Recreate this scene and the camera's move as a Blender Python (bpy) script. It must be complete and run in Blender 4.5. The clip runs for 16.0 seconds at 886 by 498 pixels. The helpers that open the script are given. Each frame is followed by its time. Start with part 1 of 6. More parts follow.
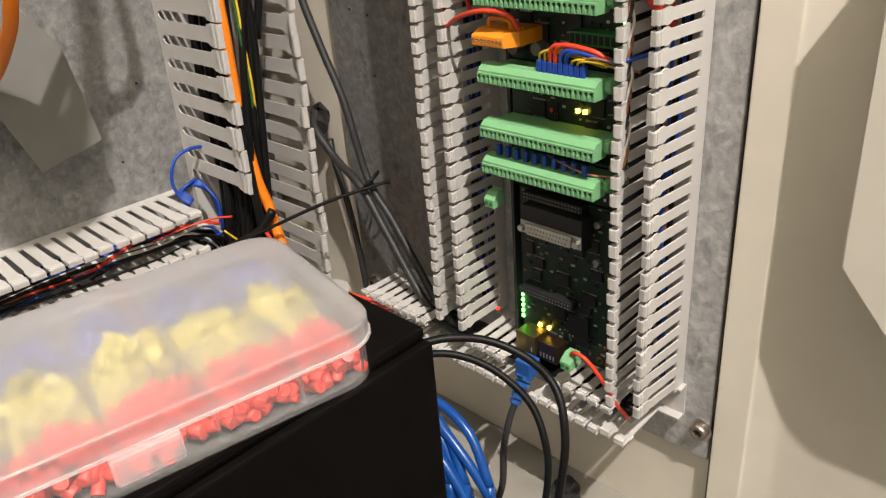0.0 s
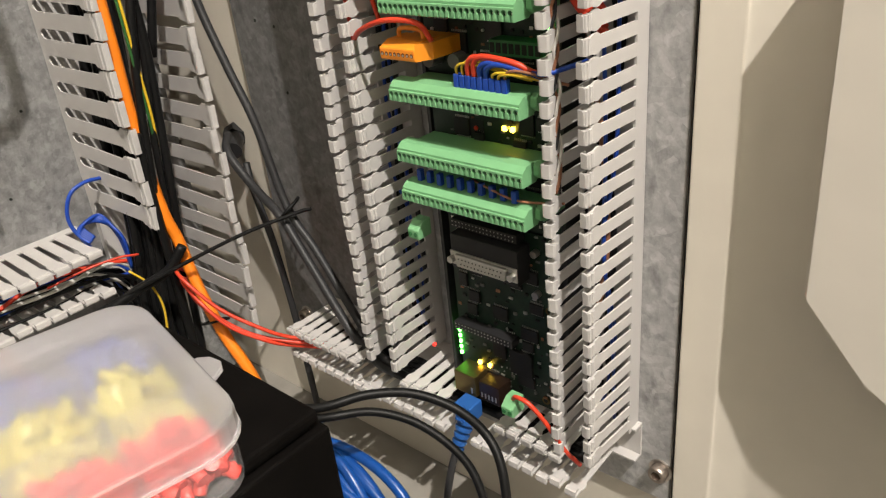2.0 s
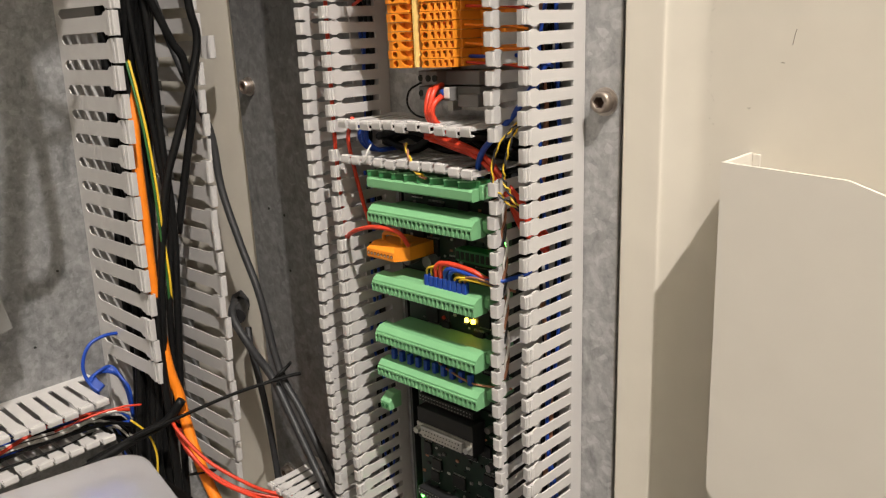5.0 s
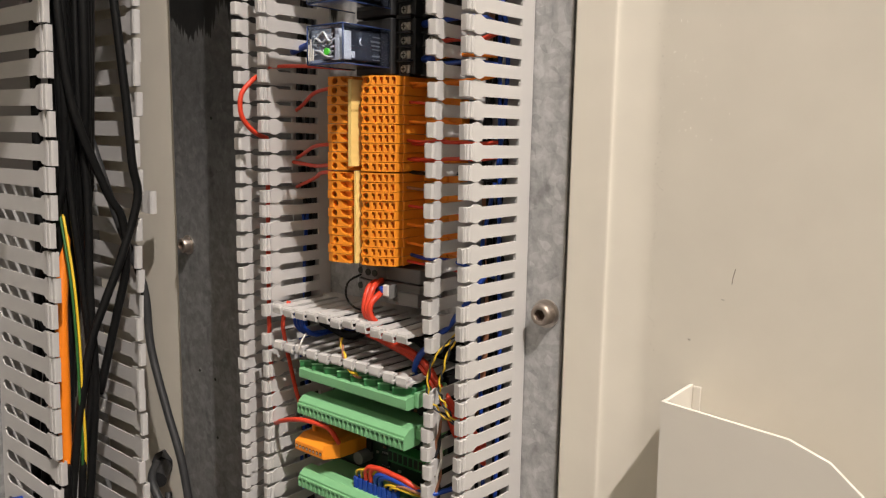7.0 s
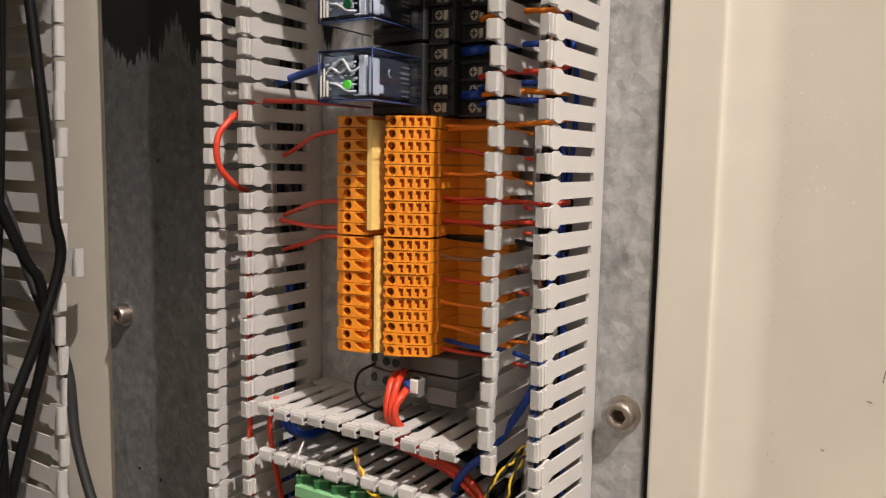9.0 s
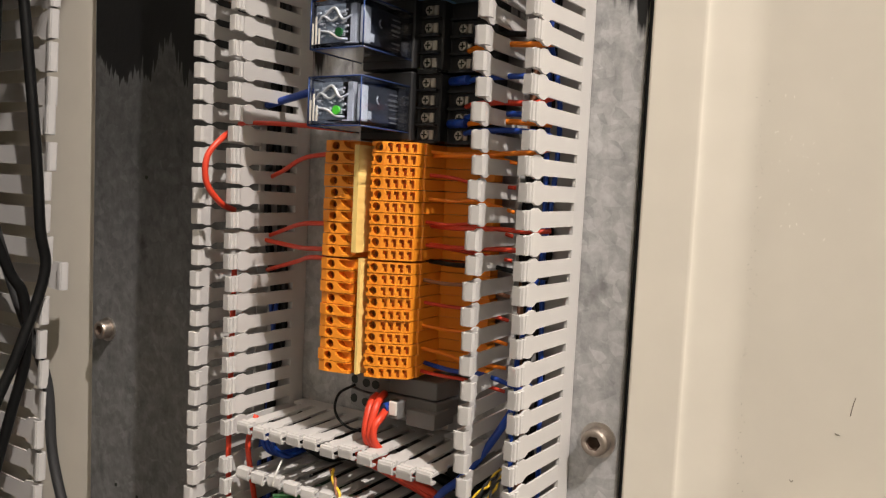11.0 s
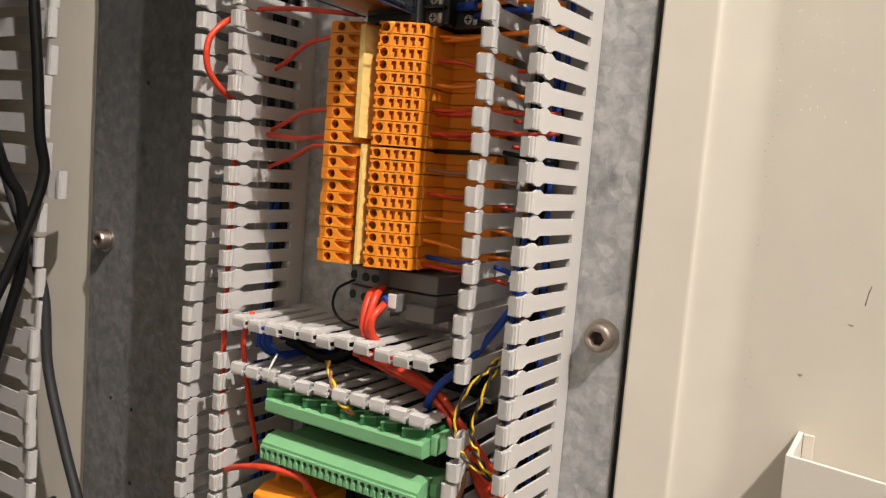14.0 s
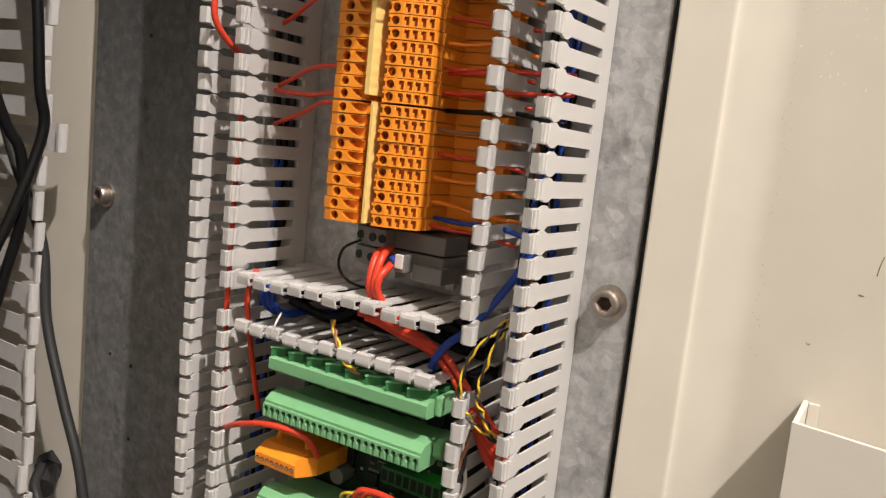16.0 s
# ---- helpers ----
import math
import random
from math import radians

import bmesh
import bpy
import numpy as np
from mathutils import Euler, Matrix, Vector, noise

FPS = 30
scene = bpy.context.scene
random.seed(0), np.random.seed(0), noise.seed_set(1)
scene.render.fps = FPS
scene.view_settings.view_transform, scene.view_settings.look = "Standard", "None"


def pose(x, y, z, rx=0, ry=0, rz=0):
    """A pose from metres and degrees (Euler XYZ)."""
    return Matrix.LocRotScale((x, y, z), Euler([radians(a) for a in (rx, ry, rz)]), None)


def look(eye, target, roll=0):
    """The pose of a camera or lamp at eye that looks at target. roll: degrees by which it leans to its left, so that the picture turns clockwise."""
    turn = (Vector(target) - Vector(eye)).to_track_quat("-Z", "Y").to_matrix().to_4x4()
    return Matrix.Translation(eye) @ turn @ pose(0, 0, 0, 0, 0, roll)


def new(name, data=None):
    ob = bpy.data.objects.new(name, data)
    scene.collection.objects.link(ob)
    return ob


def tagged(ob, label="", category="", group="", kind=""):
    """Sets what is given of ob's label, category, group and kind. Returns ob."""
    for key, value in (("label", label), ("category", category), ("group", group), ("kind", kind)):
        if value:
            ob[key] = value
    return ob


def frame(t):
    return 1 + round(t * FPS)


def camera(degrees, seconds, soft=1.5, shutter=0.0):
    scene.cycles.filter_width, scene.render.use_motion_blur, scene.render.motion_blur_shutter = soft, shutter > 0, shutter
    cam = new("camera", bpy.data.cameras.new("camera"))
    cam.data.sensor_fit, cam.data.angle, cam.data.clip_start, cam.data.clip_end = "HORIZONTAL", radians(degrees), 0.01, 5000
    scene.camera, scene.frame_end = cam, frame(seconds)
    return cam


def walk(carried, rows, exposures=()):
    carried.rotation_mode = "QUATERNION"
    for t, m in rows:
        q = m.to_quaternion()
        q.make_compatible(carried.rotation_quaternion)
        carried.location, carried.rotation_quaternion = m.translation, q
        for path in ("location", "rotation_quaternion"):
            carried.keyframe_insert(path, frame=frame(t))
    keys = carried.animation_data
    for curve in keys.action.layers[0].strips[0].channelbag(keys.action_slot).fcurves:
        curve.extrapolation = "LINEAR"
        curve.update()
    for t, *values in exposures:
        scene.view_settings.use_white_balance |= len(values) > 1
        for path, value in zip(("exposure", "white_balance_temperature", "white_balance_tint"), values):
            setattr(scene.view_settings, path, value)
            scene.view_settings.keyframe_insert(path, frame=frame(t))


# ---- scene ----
cam = camera(60.0, 16.0, soft=1.25)
PATH = [
    (0, (0.173, -0.38, 1.207), (-1.116, 0.845, 0.292), -4.8),
    (0.5, (0.131, -0.327, 1.191), (-1.058, 0.983, 0.259), -5.0),
    (1, (0.138, -0.32, 1.193), (-1.034, 1.017, 0.276), -5.4),
    (1.5, (0.143, -0.321, 1.201), (-1.048, 0.997, 0.282), -6.8),
    (2, (0.151, -0.323, 1.199), (-1.067, 0.967, 0.276), -6.2),
    (2.5, (0.155, -0.325, 1.204), (-1.052, 0.982, 0.291), -5.4),
    (3, (0.166, -0.331, 1.21), (-1.038, 1.066, 0.435), -3.9),
    (3.5, (0.181, -0.339, 1.228), (-1.071, 1.096, 0.614), -4.0),
    (3.7, (0.184, -0.341, 1.228), (-1.077, 1.101, 0.654), -3.9),
    (5.8, (0.223, -0.356, 1.246), (-1.119, 1.043, 0.753), -1.4),
    (6, (0.225, -0.353, 1.249), (-1.131, 1.056, 0.828), -1.0),
    (6.5, (0.213, -0.343, 1.271), (-1.144, 1.093, 0.964), -0.6),
    (7, (0.198, -0.327, 1.287), (-1.051, 1.208, 0.999), 0.9),
    (7.5, (0.184, -0.321, 1.302), (-1.06, 1.234, 1.111), 0.8),
    (8, (0.165, -0.316, 1.302), (-1.09, 1.231, 1.119), 0.8),
    (8.5, (0.108, -0.288, 1.302), (-1.08, 1.309, 1.103), 0.3),
    (9, (0.096, -0.295, 1.298), (-0.953, 1.394, 1.082), 1.0),
    (11.5, (0.102, -0.3, 1.3), (-0.923, 1.411, 1.155), 2.8),
    (12, (0.104, -0.303, 1.306), (-0.923, 1.408, 1.168), 2.7),
    (12.5, (0.106, -0.307, 1.304), (-0.922, 1.404, 1.174), 2.8),
    (13, (0.107, -0.307, 1.308), (-0.924, 1.402, 1.182), 2.8),
    (13.5, (0.113, -0.305, 1.279), (-0.916, 1.405, 1.139), 3.1),
    (14, (0.1, -0.292, 1.26), (-0.933, 1.409, 1.062), 4.5),
    (14.5, (0.091, -0.3, 1.255), (-0.924, 1.405, 1.009), 5.6),
    (15, (0.091, -0.301, 1.254), (-0.918, 1.407, 0.997), 6.1),
    (15.5, (0.095, -0.298, 1.251), (-0.912, 1.409, 0.983), 6.2),
    (16, (0.094, -0.293, 1.256), (-0.914, 1.413, 0.98), 6.0),
]
walk(cam, [(t, look(eye, target, roll)) for t, eye, target, roll in PATH], [(0.0, 0.03, 6480, 11), (0.5, 0.0, 6480, 11), (3.0, 0.01, 6400, 10), (3.5, -0.06, 6400, 10), (6.0, -0.20, 6350, 12), (6.5, -0.30, 6350, 12), (7.0, -0.33, 6360, 13), (8.7, -0.33, 6450, 14), (11.5, -0.27, 6400, 13), (13.0, -0.26, 6400, 13), (14.5, -0.18, 6350, 13), (16.0, -0.14, 6350, 13)])

# ---- light ----
world = bpy.data.worlds.new("room_air")
scene.world = world
world.use_nodes = True
world.node_tree.nodes["Background"].inputs[0].default_value = (1.0, 0.86, 0.70, 1)
world.node_tree.nodes["Background"].inputs[1].default_value = 0.0015

def lamp(name, kind, place, target, power, colour, size):
    data = bpy.data.lights.new(name, kind)
    data.energy, data.color, data.shadow_soft_size = power, colour, size
    ob = new(name, data)
    ob.matrix_world = look(place, target)
    return ob

LAMP = (1.20, -0.73, 3.20)
lamp("room_lamp_light", "POINT", LAMP, (0, 0, 1.1), 368.0, (1.0, 0.93, 0.85), 0.021)

# ---- materials ----
def mat(name, colour, rough=0.5, metal=0.0, vary=0.12, scale=60.0, bump=0.0, spec=0.5, transmission=0.0, emit=0.0, alpha=1.0, detail=4.0, per_object=0.0, ior=1.45, coat=0.0):
    m = bpy.data.materials.new(name)
    m.use_nodes = True
    nt = m.node_tree
    b = nt.nodes["Principled BSDF"]
    b.inputs["Roughness"].default_value = rough
    b.inputs["Metallic"].default_value = metal
    b.inputs["Specular IOR Level"].default_value = spec
    b.inputs["Transmission Weight"].default_value = transmission
    b.inputs["Alpha"].default_value = alpha
    b.inputs["IOR"].default_value = ior
    b.inputs["Coat Weight"].default_value, b.inputs["Coat Roughness"].default_value = coat, 0.07
    tc = nt.nodes.new("ShaderNodeTexCoord")
    n = nt.nodes.new("ShaderNodeTexNoise")
    n.inputs["Scale"].default_value, n.inputs["Detail"].default_value = scale, detail
    nt.links.new(tc.outputs["Object"], n.inputs["Vector"])
    n2 = nt.nodes.new("ShaderNodeTexNoise")
    n2.inputs["Scale"].default_value, n2.inputs["Detail"].default_value = scale * 0.13, 3.0
    nt.links.new(tc.outputs["Object"], n2.inputs["Vector"])
    add = nt.nodes.new("ShaderNodeMath"); add.operation = "ADD"
    nt.links.new(n.outputs["Fac"], add.inputs[0]); nt.links.new(n2.outputs["Fac"], add.inputs[1])
    last = add.outputs[0]
    if per_object:
        oi = nt.nodes.new("ShaderNodeObjectInfo")
        mul = nt.nodes.new("ShaderNodeMath"); mul.operation = "MULTIPLY_ADD"
        nt.links.new(oi.outputs["Random"], mul.inputs[0]); mul.inputs[1].default_value = per_object
        nt.links.new(last, mul.inputs[2]); last = mul.outputs[0]
    r = nt.nodes.new("ShaderNodeMapRange")
    r.inputs["From Min"].default_value, r.inputs["From Max"].default_value = 0.6, 1.4 + per_object
    r.inputs["To Min"].default_value, r.inputs["To Max"].default_value = 1 - vary, 1 + vary
    nt.links.new(last, r.inputs["Value"])
    mix = nt.nodes.new("ShaderNodeVectorMath"); mix.operation = "SCALE"
    mix.inputs[0].default_value = colour[:3]
    nt.links.new(r.outputs["Result"], mix.inputs["Scale"])
    nt.links.new(mix.outputs["Vector"], b.inputs["Base Color"])
    if emit:
        b.inputs["Emission Color"].default_value = (*colour[:3], 1)
        b.inputs["Emission Strength"].default_value = emit
    if bump:
        bp = nt.nodes.new("ShaderNodeBump")
        bp.inputs["Strength"].default_value, bp.inputs["Distance"].default_value = bump, 0.0006
        nt.links.new(n.outputs["Fac"], bp.inputs["Height"])
        nt.links.new(bp.outputs["Normal"], b.inputs["Normal"])
    return m

def galvanised(name, tone, soot=False):
    m = mat(name, (tone, tone, tone * 0.97), 0.52, 0.40, 0.10, 220.0, 0.25)
    nt = m.node_tree
    b = nt.nodes["Principled BSDF"]
    tc = nt.nodes.new("ShaderNodeTexCoord")
    warp = nt.nodes.new("ShaderNodeTexNoise"); warp.inputs["Scale"].default_value = 60.0; warp.inputs["Detail"].default_value = 6.0
    nt.links.new(tc.outputs["Object"], warp.inputs["Vector"])
    off = nt.nodes.new("ShaderNodeVectorMath"); off.operation = "SCALE"; off.inputs["Scale"].default_value = 0.005
    nt.links.new(warp.outputs["Color"], off.inputs[0])
    sm = nt.nodes.new("ShaderNodeVectorMath"); sm.operation = "ADD"
    nt.links.new(tc.outputs["Object"], sm.inputs[0]); nt.links.new(off.outputs["Vector"], sm.inputs[1])
    cells = []
    for turn, size in ((38.0, 300.0), (-52.0, 210.0), (4.0, 420.0)):
        st = nt.nodes.new("ShaderNodeMapping"); st.inputs["Rotation"].default_value = (radians(turn), radians(turn), 0.0)
        flat = nt.nodes.new("ShaderNodeVectorMath"); flat.operation = "MULTIPLY"; flat.inputs[1].default_value = (1.0, 1.0, 0.36)
        nt.links.new(sm.outputs["Vector"], st.inputs["Vector"]); nt.links.new(st.outputs["Vector"], flat.inputs[0])
        v = nt.nodes.new("ShaderNodeTexVoronoi"); v.inputs["Scale"].default_value = size
        nt.links.new(flat.outputs["Vector"], v.inputs["Vector"])
        cell = nt.nodes.new("ShaderNodeRGBToBW"); nt.links.new(v.outputs["Color"], cell.inputs[0])
        cells.append(cell.outputs[0])
    pair = nt.nodes.new("ShaderNodeMath"); pair.operation = "MULTIPLY"
    nt.links.new(cells[0], pair.inputs[0]); nt.links.new(cells[1], pair.inputs[1])
    flower = nt.nodes.new("ShaderNodeMath"); flower.operation = "MULTIPLY_ADD"; flower.inputs[1].default_value = 0.30
    nt.links.new(cells[2], flower.inputs[0]); nt.links.new(pair.outputs[0], flower.inputs[2])
    big = nt.nodes.new("ShaderNodeTexNoise"); big.inputs["Scale"].default_value = 120.0; big.inputs["Detail"].default_value = 9.0; big.inputs["Roughness"].default_value = 0.70
    nt.links.new(tc.outputs["Object"], big.inputs["Vector"])
    sp = nt.nodes.new("ShaderNodeMath"); sp.operation = "MULTIPLY_ADD"; sp.inputs[1].default_value = 0.42; sp.inputs[2].default_value = 0.27
    nt.links.new(flower.outputs[0], sp.inputs[0])
    a = nt.nodes.new("ShaderNodeMath"); a.operation = "ADD"
    nt.links.new(sp.outputs[0], a.inputs[0]); nt.links.new(big.outputs["Fac"], a.inputs[1])
    ramp = nt.nodes.new("ShaderNodeMapRange")
    ramp.inputs["From Min"].default_value, ramp.inputs["From Max"].default_value = 0.66, 1.20
    ramp.inputs["To Min"].default_value, ramp.inputs["To Max"].default_value = tone * 0.62, tone * 1.30
    nt.links.new(a.outputs[0], ramp.inputs["Value"])
    comb = nt.nodes.new("ShaderNodeCombineColor")
    # dull handling stains
    sm2 = nt.nodes.new("ShaderNodeMapping"); sm2.inputs["Scale"].default_value = (75, 75, 40)
    nt.links.new(tc.outputs["Object"], sm2.inputs["Vector"])
    sn = nt.nodes.new("ShaderNodeTexNoise"); sn.inputs["Scale"].default_value = 1.0; sn.inputs["Detail"].default_value = 5.0
    nt.links.new(sm2.outputs["Vector"], sn.inputs["Vector"])
    sr = nt.nodes.new("ShaderNodeMapRange"); sr.inputs["From Min"].default_value, sr.inputs["From Max"].default_value = 0.60, 0.72
    sr.inputs["To Min"].default_value, sr.inputs["To Max"].default_value = 1.0, 0.62
    nt.links.new(sn.outputs["Fac"], sr.inputs["Value"])
    stained = nt.nodes.new("ShaderNodeMath"); stained.operation = "MULTIPLY"
    nt.links.new(ramp.outputs["Result"], stained.inputs[0]); nt.links.new(sr.outputs["Result"], stained.inputs[1])
    for i in range(3):
        nt.links.new(stained.outputs[0], comb.inputs[i])
    out = comb.outputs["Color"]
    if soot:
        # black brushed paint over the upper part, with a ragged lower end
        sep = nt.nodes.new("ShaderNodeSeparateXYZ"); nt.links.new(tc.outputs["Object"], sep.inputs[0])
        mp = nt.nodes.new("ShaderNodeMapping"); mp.inputs["Scale"].default_value = (38, 38, 9)
        nt.links.new(tc.outputs["Object"], mp.inputs["Vector"])
        br = nt.nodes.new("ShaderNodeTexNoise"); br.inputs["Scale"].default_value = 1.0; br.inputs["Detail"].default_value = 4.0
        nt.links.new(mp.outputs["Vector"], br.inputs["Vector"])
        k = nt.nodes.new("ShaderNodeMath"); k.operation = "MULTIPLY_ADD"; k.inputs[1].default_value = 0.090
        mp2 = nt.nodes.new("ShaderNodeMapping"); mp2.inputs["Scale"].default_value = (420, 420, 26)
        nt.links.new(tc.outputs["Object"], mp2.inputs["Vector"])
        fine = nt.nodes.new("ShaderNodeTexNoise"); fine.inputs["Scale"].default_value = 1.0; fine.inputs["Detail"].default_value = 3.0
        nt.links.new(mp2.outputs["Vector"], fine.inputs["Vector"])
        k2 = nt.nodes.new("ShaderNodeMath"); k2.operation = "MULTIPLY_ADD"; k2.inputs[1].default_value = 0.034
        nt.links.new(fine.outputs["Fac"], k2.inputs[0])
        tilt = nt.nodes.new("ShaderNodeMath"); tilt.operation = "MULTIPLY_ADD"; tilt.inputs[1].default_value = -0.06
        nt.links.new(sep.outputs["X"], tilt.inputs[0]); nt.links.new(sep.outputs["Z"], tilt.inputs[2])
        nt.links.new(br.outputs["Fac"], k.inputs[0]); nt.links.new(tilt.outputs[0], k2.inputs[2]); nt.links.new(k2.outputs[0], k.inputs[2])
        edge = nt.nodes.new("ShaderNodeMapRange")
        edge.inputs["From Min"].default_value, edge.inputs["From Max"].default_value = SOOT_Z, SOOT_Z + 0.008
        nt.links.new(k.outputs[0], edge.inputs["Value"])
        # a part blend to black below it, left of the ducts, weaker lower down
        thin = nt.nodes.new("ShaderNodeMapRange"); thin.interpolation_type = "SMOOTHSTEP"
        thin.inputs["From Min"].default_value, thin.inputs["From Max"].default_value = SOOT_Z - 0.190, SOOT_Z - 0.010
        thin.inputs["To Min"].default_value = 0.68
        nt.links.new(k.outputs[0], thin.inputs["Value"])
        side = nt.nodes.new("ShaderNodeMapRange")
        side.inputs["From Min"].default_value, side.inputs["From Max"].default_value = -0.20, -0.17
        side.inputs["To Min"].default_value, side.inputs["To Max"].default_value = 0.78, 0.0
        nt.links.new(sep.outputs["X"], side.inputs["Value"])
        left_blend = nt.nodes.new("ShaderNodeMath"); left_blend.operation = "MULTIPLY"
        nt.links.new(thin.outputs["Result"], left_blend.inputs[0]); nt.links.new(side.outputs["Result"], left_blend.inputs[1])
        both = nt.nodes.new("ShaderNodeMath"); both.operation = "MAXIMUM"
        nt.links.new(left_blend.outputs[0], both.inputs[0]); nt.links.new(edge.outputs["Result"], both.inputs[1])
        mx = nt.nodes.new("ShaderNodeMix"); mx.data_type = "RGBA"
        nt.links.new(both.outputs[0], mx.inputs["Factor"])
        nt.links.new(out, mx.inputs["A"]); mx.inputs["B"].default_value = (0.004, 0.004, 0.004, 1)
        out = mx.outputs["Result"]
        inv = nt.nodes.new("ShaderNodeMath"); inv.operation = "MULTIPLY_ADD"
        inv.inputs[1].default_value, inv.inputs[2].default_value = -0.40, 0.40
        nt.links.new(edge.outputs["Result"], inv.inputs[0]); nt.links.new(inv.outputs[0], b.inputs["Metallic"])
    nt.links.new(out, b.inputs["Base Color"])
    return m

